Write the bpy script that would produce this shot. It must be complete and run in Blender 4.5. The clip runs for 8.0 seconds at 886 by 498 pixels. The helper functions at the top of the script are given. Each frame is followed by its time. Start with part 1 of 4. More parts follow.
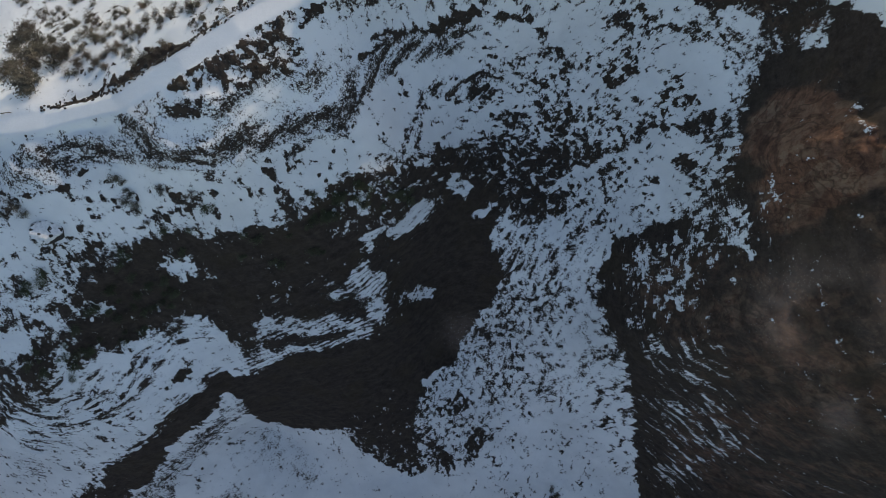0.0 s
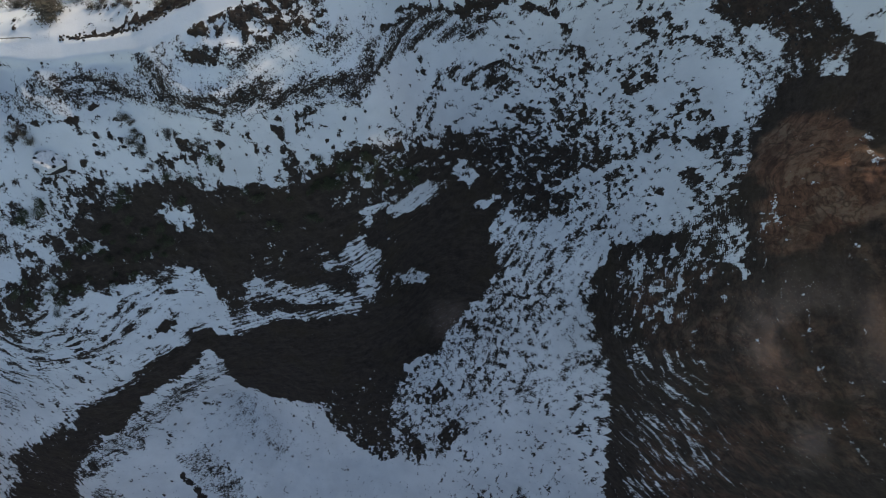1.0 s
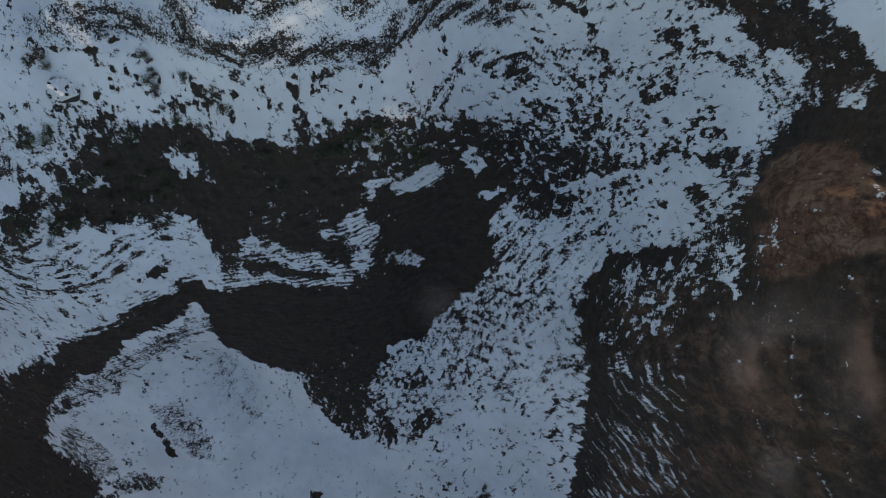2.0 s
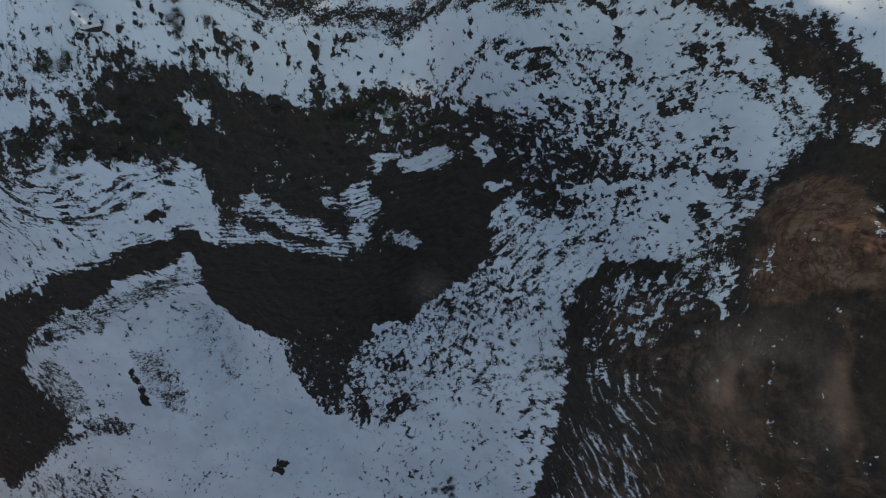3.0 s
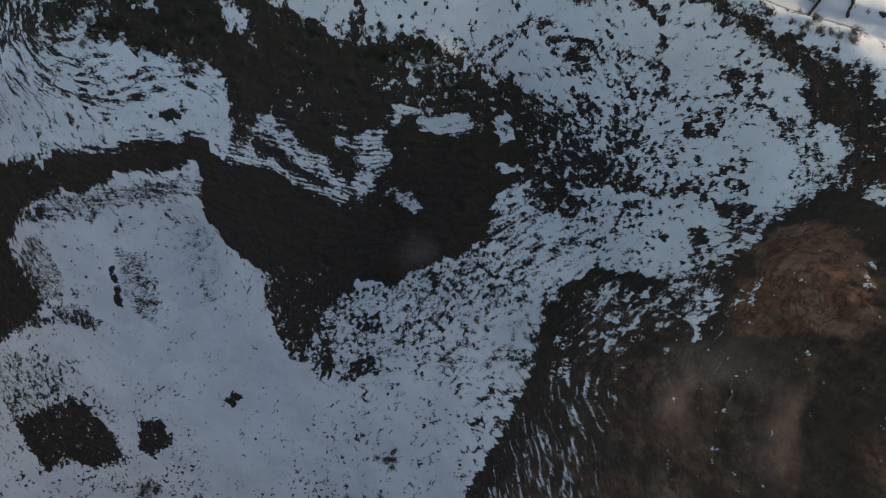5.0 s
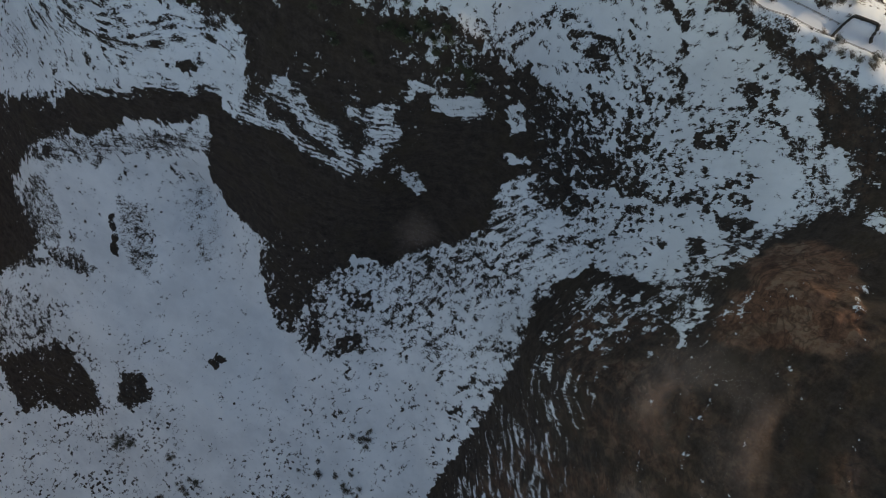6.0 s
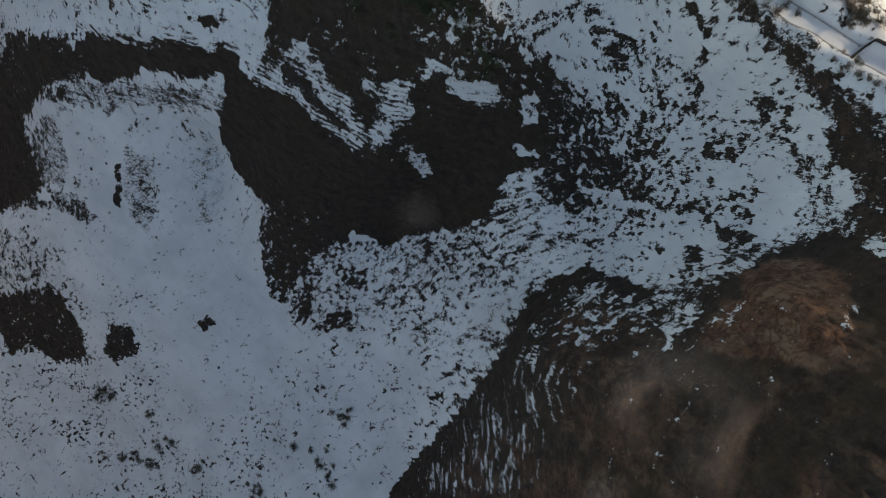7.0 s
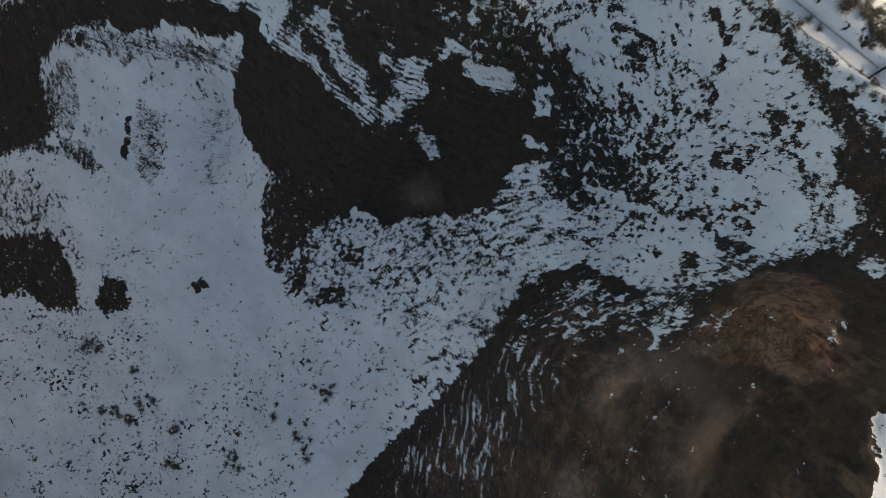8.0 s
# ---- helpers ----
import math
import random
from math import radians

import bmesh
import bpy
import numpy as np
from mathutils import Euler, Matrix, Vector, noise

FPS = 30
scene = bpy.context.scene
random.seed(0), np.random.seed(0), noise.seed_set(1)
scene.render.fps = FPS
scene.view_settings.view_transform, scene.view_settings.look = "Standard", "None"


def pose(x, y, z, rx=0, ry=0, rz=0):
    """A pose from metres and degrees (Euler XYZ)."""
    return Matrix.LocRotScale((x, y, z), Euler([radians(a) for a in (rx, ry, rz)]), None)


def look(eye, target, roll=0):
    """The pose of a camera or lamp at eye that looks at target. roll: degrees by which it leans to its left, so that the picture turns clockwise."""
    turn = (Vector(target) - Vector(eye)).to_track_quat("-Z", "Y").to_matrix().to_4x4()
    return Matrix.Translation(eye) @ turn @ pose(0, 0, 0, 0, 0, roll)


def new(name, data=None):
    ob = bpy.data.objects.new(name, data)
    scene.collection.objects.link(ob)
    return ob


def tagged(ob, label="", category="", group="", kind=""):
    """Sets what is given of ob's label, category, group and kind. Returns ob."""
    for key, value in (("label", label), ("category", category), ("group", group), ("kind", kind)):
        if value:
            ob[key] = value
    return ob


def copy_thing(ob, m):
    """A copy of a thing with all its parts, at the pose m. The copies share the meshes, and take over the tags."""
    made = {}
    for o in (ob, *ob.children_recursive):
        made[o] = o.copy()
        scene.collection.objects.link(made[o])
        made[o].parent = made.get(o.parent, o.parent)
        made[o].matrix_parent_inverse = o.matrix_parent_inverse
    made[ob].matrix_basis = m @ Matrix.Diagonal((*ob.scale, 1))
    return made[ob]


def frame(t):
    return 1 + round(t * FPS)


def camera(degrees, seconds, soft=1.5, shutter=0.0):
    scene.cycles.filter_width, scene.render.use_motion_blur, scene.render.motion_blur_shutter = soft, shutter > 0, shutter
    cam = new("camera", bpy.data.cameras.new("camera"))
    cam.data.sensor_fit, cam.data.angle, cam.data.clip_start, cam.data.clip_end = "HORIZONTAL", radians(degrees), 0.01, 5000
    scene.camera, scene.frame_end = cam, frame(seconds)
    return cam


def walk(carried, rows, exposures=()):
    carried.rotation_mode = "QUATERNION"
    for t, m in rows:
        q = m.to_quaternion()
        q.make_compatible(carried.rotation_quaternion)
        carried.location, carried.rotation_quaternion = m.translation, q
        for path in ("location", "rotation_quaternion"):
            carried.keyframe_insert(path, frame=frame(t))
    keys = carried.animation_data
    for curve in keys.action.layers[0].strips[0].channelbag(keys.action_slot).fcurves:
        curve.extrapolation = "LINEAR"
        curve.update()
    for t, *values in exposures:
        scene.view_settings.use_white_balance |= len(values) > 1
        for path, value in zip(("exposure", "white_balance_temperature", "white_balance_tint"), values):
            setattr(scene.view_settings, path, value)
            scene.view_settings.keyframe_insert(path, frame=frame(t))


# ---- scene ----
# camera: a drone over the crater that looks straight down and turns as it drifts
cam = camera(74.0, 8.0, soft=0.88)
PATH = [
    (0, 0.000, 0.000, 400.000, 0.000, 0.000, 0.000),
    (0.5, 0.750, -2.910, 400.170, 0.012, 0.000, 3.575),
    (1, 1.675, -5.720, 400.235, 0.022, 0.048, 7.296),
    (1.5, 2.775, -8.495, 400.305, 0.022, 0.076, 11.171),
    (3, 7.765, -15.730, 400.470, -0.092, 0.309, 23.198),
    (3.5, 9.825, -17.950, 400.525, -0.097, 0.402, 27.309),
    (4, 12.095, -20.140, 400.440, -0.100, 0.517, 31.124),
    (4.5, 14.370, -22.115, 400.480, -0.125, 0.594, 34.081),
    (6, 22.180, -27.775, 400.520, -0.152, 0.844, 43.989),
    (6.5, 24.970, -29.550, 400.690, -0.125, 0.922, 47.396),
    (7, 27.630, -31.285, 400.960, -0.146, 0.976, 50.426),
    (7.5, 30.560, -32.830, 401.045, -0.138, 1.050, 53.445),
    (8, 33.520, -34.215, 401.205, -0.149, 1.086, 56.624),
]

walk(cam, [(t, pose(x, y, z, rx, ry, rz)) for t, x, y, z, rx, ry, rz in PATH],
     exposures=[(0.0, 1.03, 7900, 9), (8.0, 1.03, 9150, 9)])

# ---- light: a low winter sun behind the rim, blue sky over the shaded crater ----
SUN_TURN, SUN_HEIGHT = 55.0, 21.0          # degrees from +x towards +y, and above the horizon
world = bpy.data.worlds.new("sky")
scene.world = world
world.use_nodes = True
wn = world.node_tree
sky = wn.nodes.new("ShaderNodeTexSky")
sky.sky_type = "NISHITA"
sky.sun_disc = False
sky.sun_elevation = radians(SUN_HEIGHT)
sky.sun_rotation = radians(90.0 - SUN_TURN)
sky.altitude = 1200
wn.links.new(sky.outputs[0], wn.nodes["Background"].inputs[0])
wn.nodes["Background"].inputs[1].default_value = 0.09
sun = new("sun", bpy.data.lights.new("sun", "SUN"))
sun.data.energy = 0.8
sun.data.angle = radians(0.53)
sun.data.color = (1.0, 0.9, 0.78)
sun_way = Vector((math.cos(radians(SUN_TURN)) * math.cos(radians(SUN_HEIGHT)),
                  math.sin(radians(SUN_TURN)) * math.cos(radians(SUN_HEIGHT)), math.sin(radians(SUN_HEIGHT))))
sun.matrix_world = look(sun_way * 900, (0, 0, 0))


# ---- materials ----
class Nodes:
    """A short way to write a node material."""

    def __init__(self, name):
        self.mat = bpy.data.materials.new(name)
        self.mat.use_nodes = True
        self.tree = self.mat.node_tree
        self.bsdf = self.tree.nodes["Principled BSDF"]

    def set(self, socket, value):
        if isinstance(value, bpy.types.NodeSocket):
            self.tree.links.new(value, socket)
        else:
            socket.default_value = value

    def node(self, kind, **values):
        n = self.tree.nodes.new(kind)
        for key, value in values.items():
            self.set(n.inputs[key.replace("_", " ")], value)
        return n

    def math(self, op, a, b=0.0, c=0.0, clamp=False):
        n = self.tree.nodes.new("ShaderNodeMath")
        n.operation, n.use_clamp = op, clamp
        for k, v in enumerate((a, b, c)):
            self.set(n.inputs[k], v)
        return n.outputs[0]

    def attr(self, name):
        n = self.tree.nodes.new("ShaderNodeAttribute")
        n.attribute_name = name
        return n.outputs["Fac"]

    def place(self, sx=1.0, sy=1.0, sz=1.0):
        g = self.tree.nodes.new("ShaderNodeNewGeometry")
        v = self.tree.nodes.new("ShaderNodeVectorMath")
        v.operation = "MULTIPLY"
        self.set(v.inputs[0], g.outputs["Position"])
        v.inputs[1].default_value = (sx, sy, sz)
        return v.outputs[0]

    def noise(self, vec, scale, detail=4.0, rough=0.55, warp=0.0):
        n = self.node("ShaderNodeTexNoise", Vector=vec, Scale=scale, Detail=detail, Roughness=rough, Distortion=warp)
        return n.outputs["Fac"]

    def ramp(self, x, lo, hi):
        n = self.tree.nodes.new("ShaderNodeMapRange")
        n.interpolation_type = "SMOOTHSTEP"
        for k, v in zip(("Value", "From Min", "From Max"), (x, lo, hi)):
            self.set(n.inputs[k], v)
        return n.outputs["Result"]

    def mix(self, fac, a, b):
        n = self.tree.nodes.new("ShaderNodeMix")
        n.data_type = "RGBA"
        self.set(n.inputs[0], fac)
        for k, v in ((6, a), (7, b)):
            self.set(n.inputs[k], v if isinstance(v, bpy.types.NodeSocket) else (*v, 1.0))
        return n.outputs[2]

    def bump(self, height, strength, distance, normal=None):
        n = self.node("ShaderNodeBump", Height=height, Strength=strength, Distance=distance)
        if normal is not None:
            self.set(n.inputs["Normal"], normal)
        return n.outputs[0]


def ground_material():
    m = Nodes("snow_over_rock")
    p = m.place()
    strata = m.place(0.35, 0.35, 1.6)
    cover, warm, banded, dusty = m.attr("cover"), m.attr("warm"), m.attr("banded"), m.attr("dusty")
    # snow lies where the cover is high; its edge is broken up by rubble and ledges
    coarse = m.noise(p, 0.16, 5.0, 0.62)
    fine = m.noise(m.place(1, 1, 0.4), 1.0, 6.0, 0.78)
    # thin ledges: fine bands along the bedding, bent and broken
    bent = m.tree.nodes.new("ShaderNodeVectorMath")
    bent.operation = "ADD"
    swirl = m.node("ShaderNodeTexNoise", Vector=p, Scale=0.22, Detail=3.0)
    shift = m.tree.nodes.new("ShaderNodeVectorMath")
    shift.operation = "SCALE"
    m.set(shift.inputs[0], swirl.outputs["Color"])
    shift.inputs["Scale"].default_value = 1.5
    m.set(bent.inputs[0], strata)
    m.set(bent.inputs[1], shift.outputs[0])
    bands = m.noise(bent.outputs[0], 0.6, 6.0, 0.7)
    hatch = m.noise(bent.outputs[0], 1.9, 4.0, 0.7)
    bands = m.math("ADD", m.math("MULTIPLY", bands, 0.48), m.math("MULTIPLY", hatch, 0.5))
    lean = m.math("MULTIPLY", m.math("SUBTRACT", fine, 0.5), m.math("SUBTRACT", 2.5, m.math("MULTIPLY", banded, 0.9)))
    lean = m.math("ADD", lean, m.math("MULTIPLY", m.math("SUBTRACT", bands, 0.5), m.math("ADD", 0.15, m.math("MULTIPLY", banded, 2.3))))
    dust = m.noise(m.place(1, 1, 0.7), 2.0, 5.0, 0.75)
    lean = m.math("ADD", lean, m.math("MULTIPLY", m.math("SUBTRACT", dust, 0.5), m.math("MULTIPLY", dusty, 2.4)))
    mask_in = m.math("ADD", cover, lean)
    snow = m.ramp(mask_in, m.math("SUBTRACT", 0.475, m.math("ADD", m.math("MULTIPLY", banded, 0.02), m.math("MULTIPLY", dusty, 0.09))),
                  m.math("ADD", 0.53, m.math("MULTIPLY", dusty, 0.08)))
    # rock: dark lava and tephra, with brown oxidised bands
    big, grain, crack = m.noise(p, 0.07, 5.0, 0.6), m.noise(p, 1.1, 7.0, 0.75), m.noise(bent.outputs[0], 0.3, 7.0, 0.75)
    blocks = m.noise(p, 0.35, 6.0, 0.7)
    tone = m.math("ADD", m.math("MULTIPLY", grain, 0.3), m.math("ADD", m.math("MULTIPLY", crack, 0.3), m.math("MULTIPLY", blocks, 0.4)))
    grey = m.mix(m.ramp(tone, 0.3, 0.74), (0.022, 0.0168, 0.0145), (0.097, 0.074, 0.061))
    grey = m.mix(m.math("MULTIPLY", m.ramp(big, 0.45, 0.7), 0.6), grey, (0.062, 0.047, 0.031))
    brown = m.mix(m.ramp(tone, 0.3, 0.74), (0.055, 0.029, 0.021), (0.31, 0.165, 0.11))
    wander = m.node("ShaderNodeTexNoise", Vector=p, Scale=0.12, Detail=4.0)
    bend = m.tree.nodes.new("ShaderNodeVectorMath")
    bend.operation = "MULTIPLY_ADD"
    m.set(bend.inputs[0], wander.outputs["Color"])
    bend.inputs[1].default_value = (7.0, 7.0, 7.0)
    m.set(bend.inputs[2], m.place(1, 1, 0.5))
    facet = m.node("ShaderNodeTexVoronoi", Vector=bend.outputs[0], Scale=0.17)
    tan = m.math("MULTIPLY", m.ramp(facet.outputs["Color"], 0.3, 0.8), 0.8)
    brown = m.mix(m.math("MULTIPLY", tan, m.ramp(blocks, 0.36, 0.6)), brown, (0.27, 0.185, 0.13))
    # crack lines are darkened in the colour to stand in for crack shade
    gap = m.noise(p, 0.11, 3.0, 0.5, 1.2)
    painted_crack = m.math("ABSOLUTE", m.math("SUBTRACT", gap, 0.5))
    brown = m.mix(m.math("SUBTRACT", 0.5, m.math("MULTIPLY", m.ramp(painted_crack, 0.0, 0.05), 0.5)), brown, (0.03, 0.02, 0.017))
    brown = m.mix(m.math("MULTIPLY", m.ramp(big, 0.5, 0.66), 0.5), brown, (0.05, 0.03, 0.024))
    rock = m.mix(m.ramp(m.math("ADD", warm, m.math("MULTIPLY", m.math("SUBTRACT", coarse, 0.5), 1.2)), 0.15, 0.85), grey, brown)
    # broad tones for ash and painted relief shade; thin snow lets the ground show through
    ash_and_shade = m.noise(p, 0.03, 7.0, 0.6)
    white = m.mix(m.ramp(ash_and_shade, 0.35, 0.75), (0.865, 0.89, 0.915), (0.695, 0.72, 0.75))
    white = m.mix(m.ramp(mask_in, 0.5, 0.85), (0.725, 0.75, 0.78), white)
    m.set(m.bsdf.inputs["Base Color"], m.mix(snow, rock, white))
    m.set(m.bsdf.inputs["Roughness"], m.math("SUBTRACT", 0.95, m.math("MULTIPLY", snow, 0.3)))
    m.bsdf.inputs["Specular IOR Level"].default_value = 0.2
    lumps = m.math("ADD", m.math("MULTIPLY", tone, m.math("SUBTRACT", 1.0, m.math("MULTIPLY", snow, 0.85))), m.math("MULTIPLY", snow, 0.4))
    m.set(m.bsdf.inputs["Normal"], m.bump(lumps, 1.0, 1.6))
    return m.mat


GROUND = ground_material()

# ---- the lie of the land: crater breaklines, placed to fit the camera's view, as (x, y, z) ----
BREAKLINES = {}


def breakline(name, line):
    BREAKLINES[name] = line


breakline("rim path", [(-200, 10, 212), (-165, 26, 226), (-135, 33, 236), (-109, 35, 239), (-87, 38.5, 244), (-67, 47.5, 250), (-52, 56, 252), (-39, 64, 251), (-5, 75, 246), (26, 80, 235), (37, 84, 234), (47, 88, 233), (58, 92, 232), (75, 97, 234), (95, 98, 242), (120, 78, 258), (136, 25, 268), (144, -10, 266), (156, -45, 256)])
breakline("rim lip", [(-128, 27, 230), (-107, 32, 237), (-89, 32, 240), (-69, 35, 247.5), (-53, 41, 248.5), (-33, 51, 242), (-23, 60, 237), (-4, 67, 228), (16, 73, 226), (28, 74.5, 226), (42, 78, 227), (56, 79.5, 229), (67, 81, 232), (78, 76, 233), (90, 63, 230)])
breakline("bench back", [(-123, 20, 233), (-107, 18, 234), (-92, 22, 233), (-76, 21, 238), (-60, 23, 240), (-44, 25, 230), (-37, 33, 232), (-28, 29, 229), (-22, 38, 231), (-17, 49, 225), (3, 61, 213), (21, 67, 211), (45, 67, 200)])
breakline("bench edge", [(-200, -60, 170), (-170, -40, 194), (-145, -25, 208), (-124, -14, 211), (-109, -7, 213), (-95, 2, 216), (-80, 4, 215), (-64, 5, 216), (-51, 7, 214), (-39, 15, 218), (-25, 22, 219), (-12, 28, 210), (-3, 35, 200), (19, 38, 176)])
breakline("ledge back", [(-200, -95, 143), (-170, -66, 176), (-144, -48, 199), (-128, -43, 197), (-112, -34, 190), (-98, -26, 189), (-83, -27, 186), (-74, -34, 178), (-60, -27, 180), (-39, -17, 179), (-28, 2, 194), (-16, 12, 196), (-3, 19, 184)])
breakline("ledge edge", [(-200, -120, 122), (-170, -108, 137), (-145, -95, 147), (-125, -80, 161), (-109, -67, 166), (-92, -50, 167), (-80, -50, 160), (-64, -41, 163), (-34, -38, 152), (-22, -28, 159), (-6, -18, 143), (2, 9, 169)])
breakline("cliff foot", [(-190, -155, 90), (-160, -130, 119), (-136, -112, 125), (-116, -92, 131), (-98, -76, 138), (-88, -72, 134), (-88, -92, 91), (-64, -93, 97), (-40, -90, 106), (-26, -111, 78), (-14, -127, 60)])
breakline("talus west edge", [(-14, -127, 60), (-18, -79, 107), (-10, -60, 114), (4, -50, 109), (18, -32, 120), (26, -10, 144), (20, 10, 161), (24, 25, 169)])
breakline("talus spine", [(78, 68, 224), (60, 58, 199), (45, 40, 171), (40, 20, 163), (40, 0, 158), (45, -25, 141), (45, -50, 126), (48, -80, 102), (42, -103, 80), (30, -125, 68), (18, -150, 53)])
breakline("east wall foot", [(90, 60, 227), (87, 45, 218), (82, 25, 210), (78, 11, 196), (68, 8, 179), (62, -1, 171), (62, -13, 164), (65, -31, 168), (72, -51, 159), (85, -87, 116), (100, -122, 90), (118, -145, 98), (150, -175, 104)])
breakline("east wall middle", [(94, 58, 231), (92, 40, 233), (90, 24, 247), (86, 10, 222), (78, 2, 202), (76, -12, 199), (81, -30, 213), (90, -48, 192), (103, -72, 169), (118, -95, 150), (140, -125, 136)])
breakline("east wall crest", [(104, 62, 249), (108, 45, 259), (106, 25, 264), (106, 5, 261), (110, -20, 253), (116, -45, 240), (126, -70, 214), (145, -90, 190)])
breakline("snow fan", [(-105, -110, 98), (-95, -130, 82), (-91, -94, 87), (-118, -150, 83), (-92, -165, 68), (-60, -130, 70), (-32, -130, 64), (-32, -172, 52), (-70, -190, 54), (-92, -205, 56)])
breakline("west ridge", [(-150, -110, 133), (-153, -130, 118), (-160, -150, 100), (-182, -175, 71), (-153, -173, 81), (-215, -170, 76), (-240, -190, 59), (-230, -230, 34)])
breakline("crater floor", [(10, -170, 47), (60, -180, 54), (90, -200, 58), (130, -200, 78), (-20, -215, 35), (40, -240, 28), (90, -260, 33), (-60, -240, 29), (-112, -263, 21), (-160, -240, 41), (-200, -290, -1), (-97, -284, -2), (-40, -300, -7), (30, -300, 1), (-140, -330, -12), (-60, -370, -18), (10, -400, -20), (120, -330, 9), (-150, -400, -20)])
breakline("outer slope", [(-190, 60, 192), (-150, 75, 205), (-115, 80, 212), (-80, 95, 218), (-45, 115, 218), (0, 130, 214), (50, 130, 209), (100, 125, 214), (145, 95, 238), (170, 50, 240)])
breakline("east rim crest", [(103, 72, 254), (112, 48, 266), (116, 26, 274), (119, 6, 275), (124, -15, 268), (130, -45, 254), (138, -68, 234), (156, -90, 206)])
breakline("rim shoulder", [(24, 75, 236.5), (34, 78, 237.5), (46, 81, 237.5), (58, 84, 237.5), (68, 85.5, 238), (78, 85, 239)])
# the first four points are an unseen hill, added to shade the lip
breakline("outer bank and shade hill", [(-22, 79, 260), (-8, 81, 263), (4, 83, 261), (13, 85, 256), (28, 84, 238), (37, 87, 237.5), (46.5, 91, 236.5), (58, 96, 235.5), (74, 101, 237)])


# ground of one kind, large to small: name, snow cover (1 full, 0 bare), width of its edge, how banded it is, outline as (x, y)
ZONES = []


def zone(name, cover, edge, banded, outline):
    ZONES.append((name, cover, edge, banded, outline))


zone("snow bench", 1.07, 4, 0.1, [(-138.5, 18.5), (-107.5, 18.5), (-92, 22), (-76.5, 21), (-60, 22), (-43, 24), (-30.5, 25), (-41.5, 17.5), (-53.5, 9), (-73.5, 7), (-94, 3.5), (-111, 2), (-147, -7)])
zone("snow fan", 1.11, 5, 0.1, [(-172, -153), (-140, -113.5), (-117.5, -90.5), (-94, -72.5), (-88, -85), (-51, -90), (-30, -120), (-10, -125.5), (15.5, -134.5), (3.5, -181.5), (-28, -234.5), (-64, -266), (-96, -219.5), (-134, -223), (-137, -183.5), (-168.5, -175.5)])
zone("north east slope", 0.8, 4, 0.1, [(-12.5, -123), (-4, -61.5), (23, -10.5), (13, 18), (-2, 35), (5, 57), (21, 68.5), (39, 75), (56, 74.5), (71.5, 73.5), (78.5, 67), (91.5, 47), (88, 35.5), (78.5, 12.5), (61, -9.5), (70.5, -43.5), (84, -81.5), (46, -120.5), (13, -132.5)])
zone("talus foot", 0.57, 4, 0.1, [(-18.5, -132.5), (-23.5, -122), (-17, -85.5), (3, -56), (22.5, -41.5), (31, -54), (22, -84), (15.5, -124), (-3, -127)])
zone("talus middle", 0.68, 5, 0.05, [(18, -32), (26, -9.5), (22, 9.5), (48, 9), (59, 4.5), (59, -13.5), (45, -35.5), (33, -74), (14.5, -120), (-7.5, -112.5), (-6.5, -67)])
zone("talus edge", 0.86, 6, 0.05, [(45, -41), (61, -13.5), (65, -31), (72, -50.5), (98, -126), (37.5, -136), (24, -124), (43, -88)])
zone("bench fringe", 0.78, 3, 0.4, [(-87.5, 7), (-72.5, 8.5), (-53, 10.5), (-41.5, 19), (-30, 26.5), (-10, 34.5), (-1, 35.5), (-15.5, 24), (-32, 17.5), (-41, 7.5), (-65, 3), (-86, 3.5)])
zone("bench west", 0.56, 5, 0.3, [(-144, -5), (-127.5, -7), (-111, 2), (-101, 3.5), (-92.5, 3.5), (-109, -11), (-127, -22), (-156.5, -38.5)])
zone("scarp dark", 0.3, 2, 0, [(-117.5, -12.5), (-109.5, 0), (-104.5, 3.5), (-107.5, -1.5), (-115, -12.5)])
zone("rill", 0.528, 1, 0, [(-64, 22), (-62.5, 22), (-69, 5.5), (-71, 5.5)])
zone("rill", 0.52, 1.5, 0, [(-51, 24), (-48.5, 24.5), (-45.5, 9), (-49, 10)])
zone("thicket ground", 0.45, 3, 0, [(-95, 21), (-88, 19.5), (-89, 8.5), (-93, 8.5), (-94.5, 15)])
zone("gully", 0.02, 3.5, 0.3, [(-166.5, -41), (-147, -31.5), (-134.5, -26), (-124.5, -19), (-108, -9), (-94.5, 2), (-85.5, 4.5), (-73, 4.5), (-61, 5.5), (-50.5, 7.5), (-42.5, 11), (-35, 19), (-25, 22.5), (-12, 26), (-2.5, 33), (3, 32.5), (1.5, 21), (-5, 19.5), (-16.5, 11), (-28.5, 2), (-38, -10), (-46, -14), (-50.5, -26), (-64, -28), (-76.5, -36.5), (-81.5, -34), (-84.5, -25.5), (-98, -26), (-110.5, -34.5), (-121.5, -39.5), (-131.5, -46.5), (-146.5, -55.5), (-171, -69.5), (-204, -87)])
zone("gully east", 0.43, 5, 0.3, [(-44, 7.5), (-35, 19), (-25, 23.5), (-12, 27), (-2.5, 33), (3.5, 29), (-3, 21), (-16.5, 12), (-31, 7.5)])
zone("gully west", 0.36, 4, 0.25, [(-168, -43.5), (-146.5, -29.5), (-134, -24), (-113, -16.5), (-113, -23), (-130, -32), (-121.5, -39.5), (-131.5, -46.5), (-171, -69.5), (-201, -83)])
